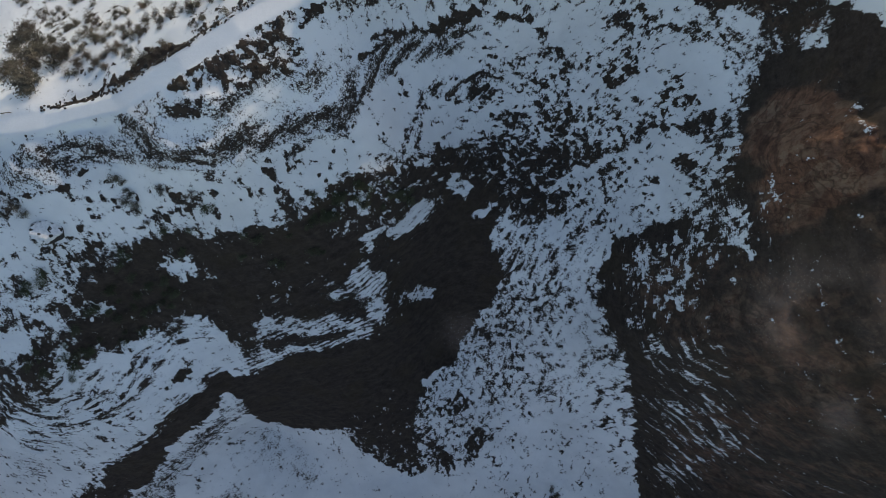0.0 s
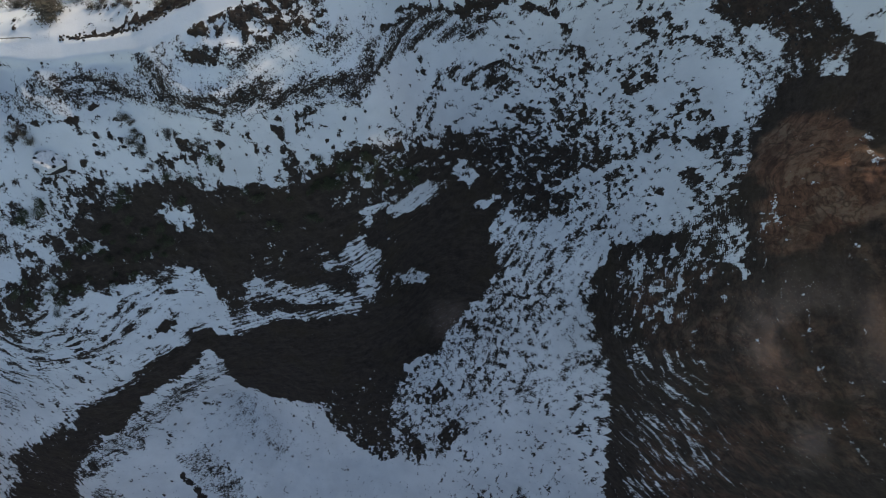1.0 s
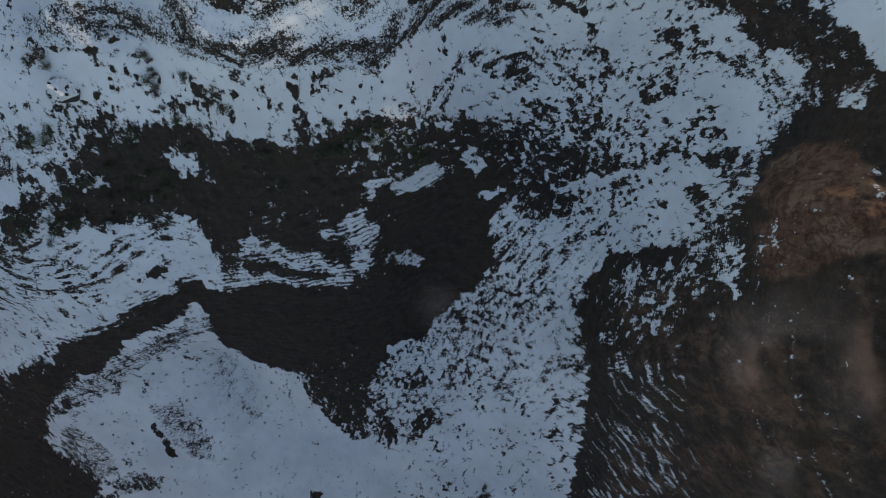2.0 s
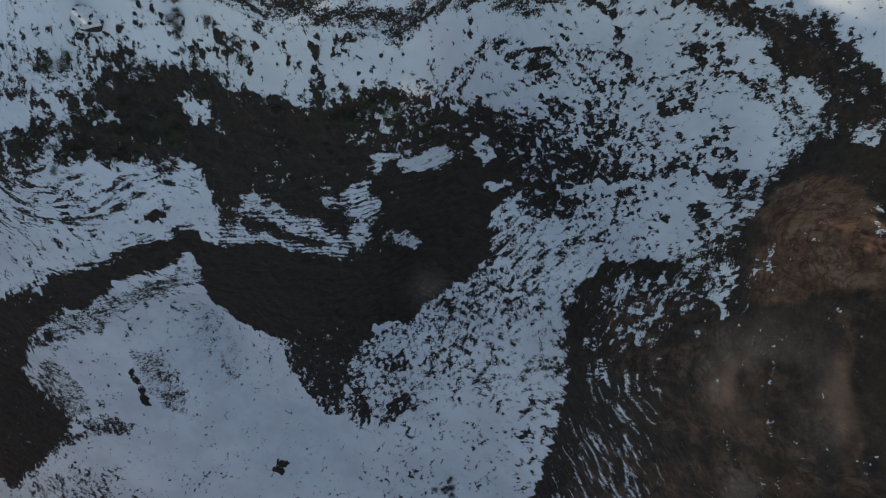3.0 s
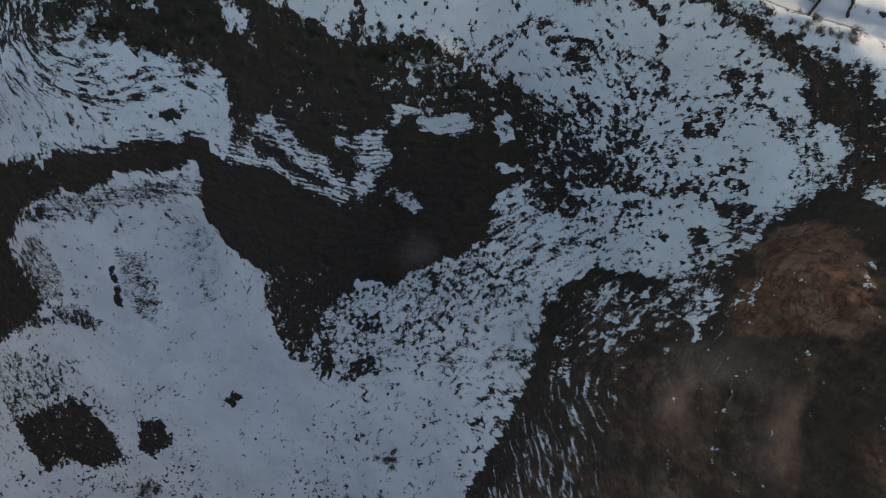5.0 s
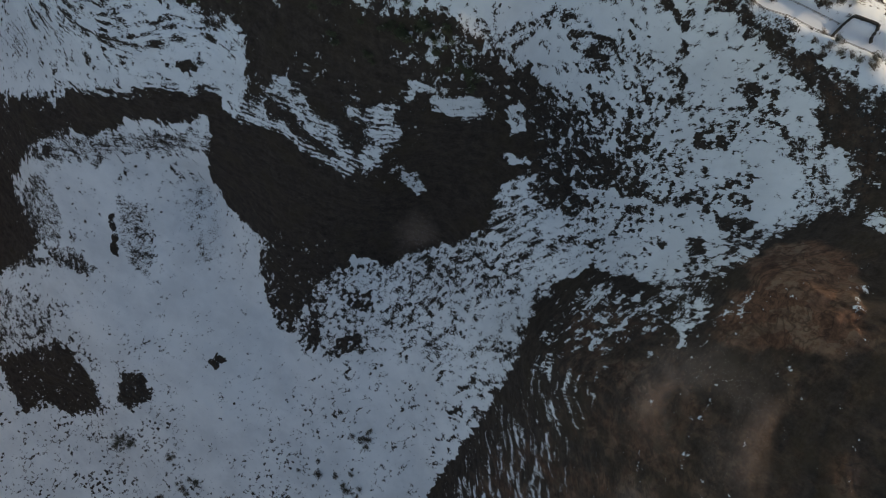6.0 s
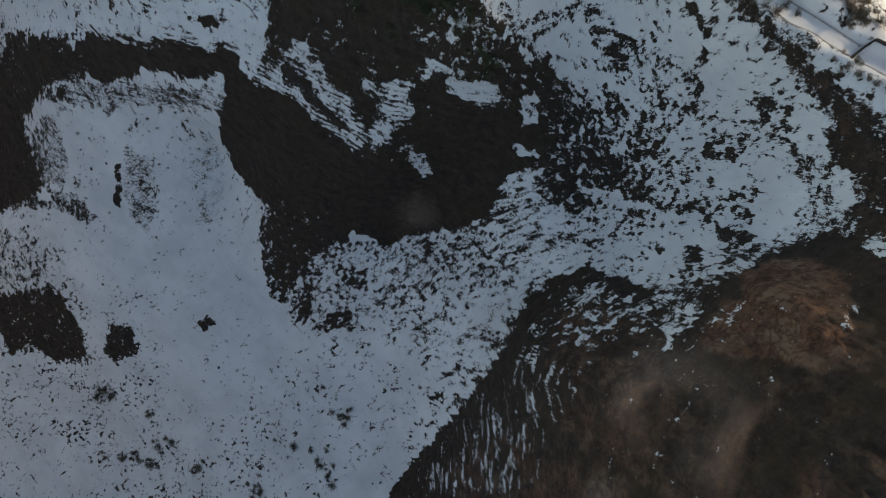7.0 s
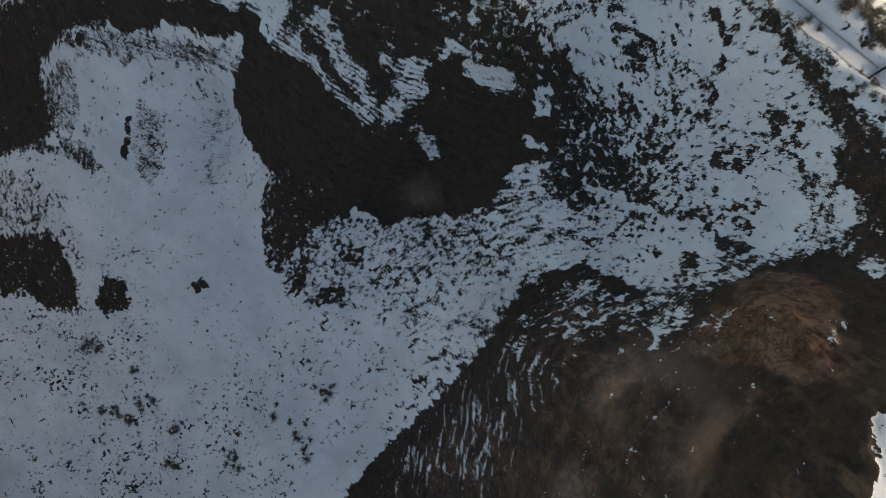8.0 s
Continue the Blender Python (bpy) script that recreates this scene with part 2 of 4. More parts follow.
zone("cliff", -0.5, 2.2, 0.2, [(-150, -110), (-144, -94.5), (-115.5, -74), (-102.5, -60.5), (-90, -48), (-84.5, -53), (-65.5, -43), (-44, -39), (-29.5, -38), (-21.5, -27.5), (-18, -13.5), (-19, 6), (-3, 12), (3.5, 23.5), (14, 30), (22, 14), (18, 2.5), (26.5, -12), (20, -26), (10, -41.5), (4.5, -56), (-12, -63), (-18, -78.5), (-14.5, -127.5), (-29, -111), (-40.5, -89), (-78, -93.5), (-90.5, -88.5), (-87, -65), (-90, -58.5), (-99, -69), (-118.5, -85.5), (-137.5, -110)])
zone("gully patch", 0.85, 2.5, 0.4, [(-89, -3.5), (-83.5, -1.5), (-78.5, -4.5), (-80, -9), (-87, -11.5), (-90, -7.5)])
zone("gully patch", 0.75, 1.2, 0.5, [(-39, 5), (-32.5, 7.5), (-31, 6.5), (-37, 3)])
zone("ledge dark", 0.1, 2.5, 0.6, [(-77.5, -38.5), (-69.5, -28), (-55.5, -16), (-38, -4), (-24.5, 5), (-6.5, 21), (1, 13.5), (-10, 2), (-15, -7.5), (-12.5, -24), (-22, -34), (-41.5, -42.5), (-62, -44.5), (-77, -53.5)])
zone("ledge ridge", 0.58, 1.8, 0.8, [(-80.5, -49.5), (-74.5, -38), (-69.5, -29.5), (-63.5, -25), (-57.5, -25), (-53, -26.5), (-44.5, -25), (-35, -26.5), (-28.5, -30), (-29, -35.5), (-42, -41), (-51.5, -42), (-62, -43), (-77, -51)])
zone("ridge line", 0.15, 1.0, 0.8, [(-69, -37.5), (-61, -34), (-50, -34.5), (-38, -33.5), (-40, -36.5), (-52, -37.5), (-62.5, -38), (-69, -40)])
zone("cliff patch", 0.7, 1.8, 0.5, [(-19, -20), (-11.5, -14.5), (-4, -16), (-3.5, -21.5), (-13, -22.5)])
zone("gully patch", 0.9, 1.8, 0.2, [(1.5, 23.5), (5.5, 28), (11, 24.5), (9, 19.5), (4, 20.5)])
zone("gully patch", 0.85, 1.5, 0.3, [(10.5, 12.5), (17, 18), (21, 17), (15.5, 12)])
zone("cliff toe", 0.05, 3, 0.2, [(-46, -79.5), (-17.5, -62.5), (-7.5, -68.5), (-13.5, -86.5), (-15, -109.5), (-10.5, -131), (-24.5, -128), (-38.5, -112.5), (-46, -101)])
zone("toe streak", 0.12, 2, 0, [(-11, -106.5), (-5.5, -102), (6.5, -121.5), (3, -127.5)])
zone("toe streak", 0.15, 2, 0, [(-2, -83), (9, -72.5), (13.5, -80.5), (6.5, -89)])
zone("toe streak", 0.15, 2, 0, [(11.5, -110.5), (18.5, -95.5), (24.5, -104), (18.5, -117.5)])
zone("cliff west", 0.0, 4, 0.4, [(-201, -136), (-153.5, -104), (-139, -91.5), (-145, -115), (-162, -135.5), (-178, -168), (-213, -195)])
# fan rock: mottled stones, with the fan's shading bands painted in as thin snow
zone("fan rock and shade", 0.55, 3, 0.3, [(-176, -174), (-155, -150.5), (-140.5, -164.5), (-137, -176.5), (-149, -189)])
zone("fan crack", 0.1, 0.8, 0, [(-121.5, -142.5), (-119.5, -137.5), (-113, -150.5), (-108, -160.5), (-113, -160)])
zone("fan rock and shade", 0.58, 3, 0.3, [(-120.5, -130.5), (-110.5, -120.5), (-92.5, -151), (-102, -155)])
zone("fan rock and shade", 0.84, 4, 0.3, [(-101.5, -110.5), (-94.5, -94), (-83.5, -96.5), (-65.5, -122), (-73.5, -133.5)])
zone("fan edge", 0.45, 2.5, 0.3, [(-146.5, -188.5), (-130, -174), (-113, -176), (-117, -184.5), (-138, -195)])
zone("fan head", 0.58, 2.5, 0.5, [(-164, -139), (-129.5, -98.5), (-101, -76.5), (-87.5, -65.5), (-86, -71), (-108, -92), (-137, -121), (-152.5, -144.5)])
zone("floor west", 0.68, 4, 0.2, [(-185.5, -272), (-148, -224.5), (-124.5, -220), (-117, -239), (-154, -299)])
zone("floor specks", 1.1, 8, 0, [(-86.5, -343.5), (9, -186), (56, -85), (84, -81.5), (100, -118.5), (116.5, -143), (85, -236.5), (-3, -398.5)])
zone("floor specks", 1.0, 6, 0, [(11.5, -141.5), (37, -96), (63, -67.5), (76, -57.5), (84, -81.5), (58, -111.5)])
zone("west dark", -0.1, 5, 0.3, [(-246.5, -208), (-210, -159), (-192.5, -153.5), (-179, -176.5), (-146.5, -188.5), (-160.5, -222), (-198, -281.5)])
zone("floor outcrop", 0.1, 4.5, 0.5, [(-151, -301), (-115.5, -242.5), (-101.5, -240.5), (-83, -252.5), (-72, -268.5), (-86.5, -297.5), (-96, -298), (-104.5, -304), (-115.5, -324.5)])
zone("floor knob", 0.08, 4, 0.4, [(-72, -228), (-61, -213.5), (-47, -225.5), (-52, -237.5), (-53, -247), (-63.5, -249)])
zone("floor stone", -0.2, 1, 0, [(-35.5, -177.5), (-33.5, -168.5), (-27.5, -170), (-28.5, -178)])
zone("floor stone", 0.3, 1.5, 0, [(-47.5, -101), (-46, -96.5), (-34, -104), (-23.5, -122), (-15, -120.5), (-13.5, -130), (-24, -128)])
zone("east wall", -0.12, 1.2, 0.7, [(104.5, -135), (101.5, -119), (85, -73), (65, -27.5), (62, -11.5), (65.5, 2), (74.5, 8), (81.5, 11), (85, 23.5), (87.5, 37), (93, 53.5), (95, 59.5), (98.5, 63.5), (104, 64), (109, 48), (111, 32), (118, 20), (128, 8), (150, -12), (176, -60), (172, -175), (118, -165)])
zone("wall foot snow", 0.22, 6, 0.9, [(118, -128), (100, -106.5), (82, -59), (68, -29.5), (65, -11), (68.5, 2.5), (79.5, 10.5), (85, 17.5), (89, 14), (89.5, 4), (87, -5.5), (80.5, -22.5), (92, -38.5), (102, -53.5), (114, -69.5)])
zone("north east rim", 0.58, 2.5, 0.4, [(13.5, 73.5), (23, 78), (32, 76.5), (44, 83), (57.5, 82), (68, 82.5), (74.5, 83), (98, 66), (96, 57), (76.5, 73.5), (71, 76), (64.5, 76.5), (58.5, 77), (46, 78.5), (34.5, 76), (25.5, 75)])
zone("north east rim", 0.4, 4, 0.3, [(71.5, 79), (83, 75.5), (92, 74), (104.5, 59), (96.5, 56.5), (93, 53.5), (83, 65.5)])
zone("lip rock", 0.62, 3, 1, [(-134.5, 18), (-120.5, 15.5), (-109, 17), (-101, 22), (-93.5, 23), (-73.5, 22), (-68, 21), (-59.5, 22.5), (-49.5, 26.5), (-38.5, 31), (-28, 33), (-22.5, 40.5), (-23, 53), (-34, 51.5), (-39.5, 47.5), (-50.5, 42.5), (-66, 40), (-79, 36.5), (-88.5, 36.5), (-88, 32.5), (-104, 31.5), (-113.5, 29), (-131, 23)])
zone("lip band", 0.52, 2.5, 1, [(-74, 24.5), (-68.5, 22), (-59.5, 23.5), (-49.5, 27), (-39.5, 31.5), (-29.5, 33.5), (-28, 37.5), (-38.5, 37), (-46.5, 34.5), (-55.5, 29), (-66.5, 28)])
zone("lip band", 0.54, 2.5, 1, [(-114, 27.5), (-98.5, 32), (-88, 31.5), (-81.5, 28.5), (-73, 23), (-93, 23.5), (-103.5, 25.5), (-115, 21)])
zone("lip band", 0.5, 2, 0.8, [(-88, 37), (-77.5, 35.5), (-78, 31), (-87, 32)])
zone("lip snow", 0.95, 3, 0.5, [(-52, 40.5), (-42.5, 43.5), (-34.5, 42.5), (-36, 39.5), (-46.5, 36), (-52.5, 36.5)])
zone("lip snow", 0.92, 3, 0.4, [(-32.5, 50.5), (-28, 51.5), (-29, 45.5), (-30.5, 40.5), (-33, 42)])
zone("lip snow", 0.88, 2.5, 0.5, [(-74.5, 34), (-63.5, 35.5), (-58.5, 33.5), (-64.5, 30), (-73.5, 30.5)])
zone("bench snow", 1.1, 2, 0, [(-117, 14.5), (-107.5, 19.5), (-95, 22), (-69, 20.5), (-67, 17.5), (-73.5, 16), (-81.5, 15.5), (-88.5, 8), (-97.5, 2), (-105.5, 4), (-114.5, 0), (-111.5, 10)])
zone("bench snow", 1.1, 2, 0, [(-62, 20), (-52.5, 22), (-49.5, 17), (-54.5, 9.5), (-66, 7.5), (-66.5, 12)])
zone("bench snow", 1.05, 2, 0, [(-44.5, 28.5), (-32.5, 31), (-31, 24), (-39, 16), (-44, 18.5), (-47, 24.5)])
zone("lip edge", 0.3, 0.9, 0, [(-120.5, 15), (-109.5, 17), (-101, 22.5), (-100.5, 21.5), (-109.5, 16), (-120.5, 13.5)])
zone("lip scree", 0.66, 3, 0, [(-65.5, 40.5), (-55.5, 42), (-38, 47.5), (-33.5, 57), (-20.5, 64.5), (-27, 66.5), (-43.5, 57.5), (-52, 51.5), (-65.5, 47.5), (-72, 43.5)])
zone("lip rubble", 0.24, 1.4, 0, [(-64.5, 47), (-58, 48), (-53.5, 51), (-53, 48), (-60, 44.5), (-64, 45)])
zone("lip rubble", 0.26, 1.4, 0, [(-55.5, 43), (-49, 44.5), (-42, 49), (-37.5, 48.5), (-42, 46.5), (-50.5, 42.5), (-55.5, 41)])
zone("lip rubble", 0.1, 1.4, 0, [(-70, 42), (-67, 45), (-66, 43.5), (-67.5, 40.5)])
zone("lip rubble", 0.32, 1.4, 0, [(-53.5, 50), (-48, 52.5), (-42, 56), (-41, 53.5), (-48, 50.5), (-53, 49.5)])
zone("lip rubble", 0.04, 1.4, 0, [(-70.5, 37.5), (-66, 38), (-62, 39.5), (-62, 37.5), (-64.5, 33.5), (-65.5, 36), (-70.5, 35.5)])
zone("lip rubble", 0.05, 1.4, 0, [(-100, 38), (-95, 39.5), (-92.5, 36.5), (-94, 35.5), (-97, 35.5)])
zone("lip rubble", 0.1, 1.4, 0, [(-91, 39), (-89, 39), (-89.5, 37.5), (-91, 37.5)])
zone("lip rubble", 0.2, 1.4, 0, [(-114, 36.5), (-112, 36), (-112.5, 34), (-114, 34)])
zone("north rock", 0.5, 2, 1, [(-38.5, 31.5), (-30, 32.5), (-23.5, 39.5), (-19.5, 46), (-11, 55), (3, 61), (4.5, 63.5), (13.5, 67.5), (11.5, 69), (2.5, 66), (-7.5, 62.5), (-13.5, 61.5), (-21.5, 58), (-24, 53.5), (-23, 50), (-29, 39), (-37, 38)])
zone("north dark", -0.1, 1.3, 0.2, [(-20.5, 59), (-13.5, 60.5), (-5, 64), (8, 68.5), (13, 71.5), (11, 72), (2.5, 69.5), (-3, 66.5), (-8, 63.5), (-15, 61), (-20.5, 59.5)])
zone("north dark", 0, 1, 0.2, [(-24, 53.5), (-20.5, 57.5), (-18.5, 57.5), (-23, 53)])
zone("rim drift", 0.93, 3, 0.2, [(-32, 57), (-33, 51.5), (-24.5, 54), (-20.5, 60.5), (-7, 65.5), (1, 70), (-7, 70.5), (-27, 66)])
zone("clear snow", 1.12, 2, 0, [(-22, 45.5), (-16, 51), (-7.5, 56), (6.5, 61), (16, 63), (12.5, 59.5), (3, 56.5), (-6, 52), (-9, 45), (-12.5, 35.5), (-26.5, 32.5), (-23, 39)])
zone("clear snow", 1.12, 2.5, 0, [(5, 61.5), (8, 65.5), (15, 69), (36, 72.5), (52, 73), (57, 69), (52, 66), (33.5, 66), (21.5, 64)])
zone("stone line", 0.36, 1, 0.7, [(13, 70), (20, 71), (28.5, 72.5), (34, 74), (35.5, 73.5), (25, 71), (16.5, 69.5)])
zone("stone line", 0.4, 1, 0.4, [(30.5, 65.5), (35.5, 67.5), (42.5, 66), (41, 65), (33.5, 64.5)])
zone("stone line", 0.4, 1, 0.4, [(29, 69), (32.5, 70), (34, 69), (30.5, 68.5)])
zone("small scarp", 0.48, 1.3, 0.8, [(-12, 34), (-10, 42), (-7.5, 49.5), (-0.5, 54.5), (12.5, 59), (15, 58), (3, 54), (-3.5, 50.5), (-7, 42), (-8.5, 34)])
zone("small scarp", 0.56, 1.3, 0.8, [(-4.5, 50), (9, 55.5), (19, 57.5), (20.5, 56), (11, 51.5), (-2.5, 49)])
zone("speckled snow", 0.81, 3, 0, [(18, 62.5), (53, 64), (60.5, 50.5), (37, 52), (19.5, 51)])
zone("speckled snow", 0.72, 3, 0, [(-1.5, 37), (13.5, 46.5), (36.5, 52.5), (58, 51), (65, 46), (54.5, 40.5), (25, 40)])
zone("clear snow", 1.06, 2, 0, [(-6.5, 35.5), (-6, 44), (-2, 48), (9, 51), (19.5, 51.5), (19.5, 49), (11.5, 46), (1, 39.5)])
zone("head rock", 0.34, 2.5, 0.1, [(-2.5, 35), (9.5, 37.5), (23, 40.5), (47, 40), (62, 37.5), (69, 42.5), (67, 35.5), (59.5, 30), (48.5, 24), (49.5, 14), (41.5, 10.5), (33.5, 13.5), (21.5, 18), (12, 28), (1, 28.5)])
zone("head snow", 0.95, 1.2, 0.1, [(35, 27.5), (39.5, 24.5), (48, 29), (62, 36), (65.5, 34), (51, 25), (39, 22.5)])
zone("head snow", 0.85, 1, 0.1, [(23.5, 40), (26, 40.5), (26, 31), (25.5, 21.5), (23.5, 21.5), (24, 31)])
zone("head snow", 0.72, 1.6, 0.2, [(0, 25), (6.5, 26.5), (11.5, 24.5), (11, 21.5), (3.5, 21)])
zone("head snow", 0.72, 1.4, 0.2, [(10, 13.5), (17, 17.5), (21.5, 17), (15, 13)])
zone("spot cluster", 0.58, 4, 0, [(53.5, 64), (63.5, 63), (67, 59), (59.5, 57), (54.5, 61)])
zone("spot cluster", 0.27, 2.5, 0, [(69.5, 53.5), (81, 52.5), (82.5, 47), (77.5, 44), (71.5, 47)])
zone("spot cluster", 0.38, 2, 0.1, [(68.5, 44.5), (78, 40.5), (81.5, 41), (84.5, 43), (87, 40), (85.5, 34), (83.5, 34), (78, 37.5), (72, 40.5)])
zone("spot cluster", 0.4, 1.3, 0.1, [(71, 58), (79.5, 56.5), (82.5, 54.5), (74.5, 55.5)])
zone("rim speckle", 0.68, 3, 0.3, [(52.5, 73.5), (62, 75.5), (80.5, 72.5), (91.5, 63), (91.5, 59.5), (82.5, 63), (72.5, 67), (62, 68)])
zone("clear snow", 1.06, 2, 0, [(65.5, 67), (71, 66.5), (79, 62.5), (84, 60.5), (88.5, 53), (87, 41.5), (84.5, 45), (82, 52.5), (72, 60), (67, 63)])
zone("slope fringe", 0.6, 1.6, 0.7, [(86, 59.5), (90.5, 60), (92.5, 48), (89.5, 49), (87, 39.5), (85, 27.5), (83.5, 19.5), (82.5, 32), (87.5, 42.5), (89, 50)])
zone("clear snow", 1.06, 2, 0, [(67, 33), (72, 40), (80.5, 36.5), (82.5, 32), (78.5, 32), (78, 25), (80, 17), (78.5, 11), (73, 11), (68.5, 19)])
zone("spot cluster", 0.36, 1.3, 0, [(71.5, 24.5), (75, 26), (76.5, 23), (72.5, 21.5)])
zone("spot cluster", 0.42, 1.3, 0.3, [(78, 30), (81, 32), (83, 25), (82, 18), (80, 26)])
zone("bench specks", 0.6, 1.8, 0.1, [(-82, 14.5), (-75, 16.5), (-70.5, 15), (-74, 12.5), (-84, 7), (-86, 8.5)])
zone("gully snow", 0.82, 2, 0.3, [(-146, -28), (-136, -26), (-127, -22), (-121.5, -23.5), (-129, -28.5), (-138, -33), (-150, -39)])
zone("gully snow", 0.72, 1.5, 0.4, [(-132, -18.5), (-122.5, -14), (-122.5, -16.5), (-126.5, -19.5), (-132.5, -20.5)])
zone("gully snow", 0.66, 1.5, 0.3, [(-123, -22.5), (-116.5, -17.5), (-111, -17), (-113, -20.5), (-121, -25.5)])
zone("west ledge", 0.76, 2, 0.85, [(-174, -83), (-147.5, -57.5), (-133, -50), (-130.5, -40.5), (-125, -43.5), (-120.5, -39.5), (-117.5, -42), (-113.5, -44), (-106.5, -33), (-98, -26), (-87.5, -24), (-82.5, -29.5), (-82.5, -44.5), (-87.5, -49), (-94, -46.5), (-100.5, -55.5), (-113.5, -73.5), (-128, -84.5), (-147.5, -96), (-189, -102.5)])
zone("ledge arcs", 0.66, 2.5, 1, [(-162, -62.5), (-134, -47), (-121, -41.5), (-115.5, -45.5), (-111, -35.5), (-99, -27.5), (-86, -26.5), (-83.5, -31), (-97.5, -35), (-106.5, -47), (-115, -58.5), (-130, -63.5), (-168, -86.5)])
zone("ledge snow", 0.93, 2.5, 0.4, [(-168.5, -89), (-130.5, -65), (-115, -60.5), (-103.5, -44.5), (-93.5, -34.5), (-82, -33.5), (-81.5, -42), (-98.5, -51.5), (-115.5, -71.5), (-147, -93), (-172, -103.5)])
zone("ledge edge rock", 0.46, 1.2, 0.9, [(-147.5, -95.5), (-116, -73), (-99.5, -56), (-89.5, -44.5), (-88.5, -47), (-99.5, -59), (-116.5, -76), (-145.5, -96.5)])
zone("ledge edge rock", 0.4, 1.4, 1, [(-110.5, -70), (-101, -56.5), (-91, -46), (-89.5, -48), (-98.5, -56.5), (-110, -72)])
zone("ledge hollow", 0.05, 1, 0, [(-102.5, -47.5), (-99.5, -46), (-97, -47), (-99.5, -50), (-103, -50.5)])
# east ledge and spur: banding shows strata and also paints their shading lines
zone("east ledge", 0.72, 1.6, 0.8, [(-16.5, 9), (-13.5, 13), (-7, 18.5), (-3.5, 18), (-2.5, 14), (-10, 8), (-12.5, 6), (-19, 4), (-22.5, 5), (-25, 0), (-28, -2), (-28.5, 2), (-26, 7)])
zone("snow spur", 0.76, 1.6, 0.8, [(-39, -16), (-33, -8), (-28.5, -4.5), (-25.5, -8.5), (-20.5, -8.5), (-20.5, -13), (-25, -18), (-23, -24), (-25.5, -30.5), (-30.5, -27.5), (-33.5, -20), (-41.5, -19.5), (-45, -18)])
# fan grooves: thinner dusted snow paints their shade along with rock hatching
zone("fan groove shade", 0.55, 2, 0.6, [(-165.5, -156.5), (-156, -144.5), (-139.5, -163), (-137.5, -183), (-144.5, -172)])
zone("fan groove shade", 0.62, 2, 0.5, [(-121, -127), (-110.5, -131.5), (-99.5, -142), (-87, -161), (-100.5, -161), (-109, -155.5), (-118.5, -139)])
zone("fan groove shade", 0.76, 1.5, 0.3, [(-96, -105), (-95.5, -96.5), (-85.5, -115.5), (-72, -128), (-73.5, -134), (-86.5, -120.5)])
zone("fan groove shade", 0.5, 1.5, 0.4, [(-149.5, -122.5), (-142, -113.5), (-124.5, -111), (-131, -122.5), (-138.5, -122.5)])
zone("fan dark patch", 0.3, 1.5, 0.3, [(-162, -136), (-153.5, -129), (-148.5, -130), (-154.5, -135)])
zone("fan groove shade", 0.55, 1.3, 0.6, [(-115, -90.5), (-104, -79.5), (-102.5, -82), (-111.5, -92)])
zone("fan groove shade", 0.5, 1.3, 0.6, [(-104, -79.5), (-95, -68.5), (-88.5, -64.5), (-95, -72), (-102, -80.5)])
zone("fan edge", 0.45, 2, 0.2, [(-161, -219.5), (-153, -202.5), (-133, -185), (-119.5, -179), (-113, -182.5), (-119, -185.5), (-134, -192)])
zone("rim dark", 0.26, 2, 0.3, [(21, 75.5), (32.5, 77), (39, 78), (48, 78), (60, 78.5), (70, 78), (77, 74), (83.5, 71), (88.5, 74), (79, 84), (68.5, 83.5), (58.5, 81), (47.5, 80.5), (40, 80.5), (35, 80), (29, 79.5)])
zone("rim scrub", 0.5, 2.5, 0.3, [(34.5, 80.5), (40.5, 81), (47.5, 81), (52, 83.5), (47, 83.5), (41, 83.5), (36.5, 84)])
zone("rim drift", 0.95, 2, 0.1, [(38.5, 85), (47, 83.5), (54.5, 85), (64.5, 85), (78, 85), (72, 94), (60.5, 92), (47, 89.5), (41, 87.5)])
zone("rim snow", 0.84, 2, 0.1, [(56.5, 70), (61, 72.5), (70.5, 75), (76, 71.5), (74.5, 69.5), (70.5, 67), (64, 66)])
zone("rim rubble", 0.42, 2, 0.1, [(50.5, 71), (54, 74), (61.5, 74), (62.5, 72), (55.5, 70)])
zone("rim bare", 0, 1.5, 0.1, [(70.5, 75), (71.5, 77), (79.5, 78.5), (84.5, 73), (81, 70), (75, 72.5)])
zone("rim hatch", 0.54, 2, 0.6, [(70, 68.5), (75, 69.5), (81, 69), (87, 63.5), (85, 61), (78, 63.5), (72.5, 65.5)])
zone("rim snow", 0.82, 1.2, 0.2, [(82, 70), (84, 72), (90.5, 65.5), (92.5, 62.5), (90.5, 62.5), (85.5, 66.5)])
zone("clear snow", 1.05, 2, 0, [(65, 65), (70.5, 67), (75, 64), (83, 60.5), (82.5, 58.5), (75.5, 58.5), (69.5, 60)])
zone("rim snow", 0.8, 2.5, 0.1, [(76, 85.5), (82.5, 86.5), (89, 82.5), (92, 77), (87, 78.5), (80.5, 82)])
zone("rim bare", 0.12, 2.5, 0.2, [(81, 76.5), (82.5, 79.5), (89, 77), (94.5, 73.5), (101, 63), (96.5, 61), (90.5, 67)])
zone("path berm", 0.03, 1, 0, [(-107.5, 39.5), (-105.5, 38), (-103.5, 37), (-97, 39), (-91, 42), (-83.5, 44.5), (-77.5, 47), (-70.5, 50), (-64, 51.5), (-56, 55), (-49, 58.5), (-42, 63), (-42.5, 64), (-50.5, 60), (-58, 56.5), (-63, 53.5), (-69.5, 53), (-72.5, 54), (-77.5, 52.5), (-79, 50), (-81.5, 48), (-87, 45.5), (-93, 43), (-97, 41), (-104.5, 40)])
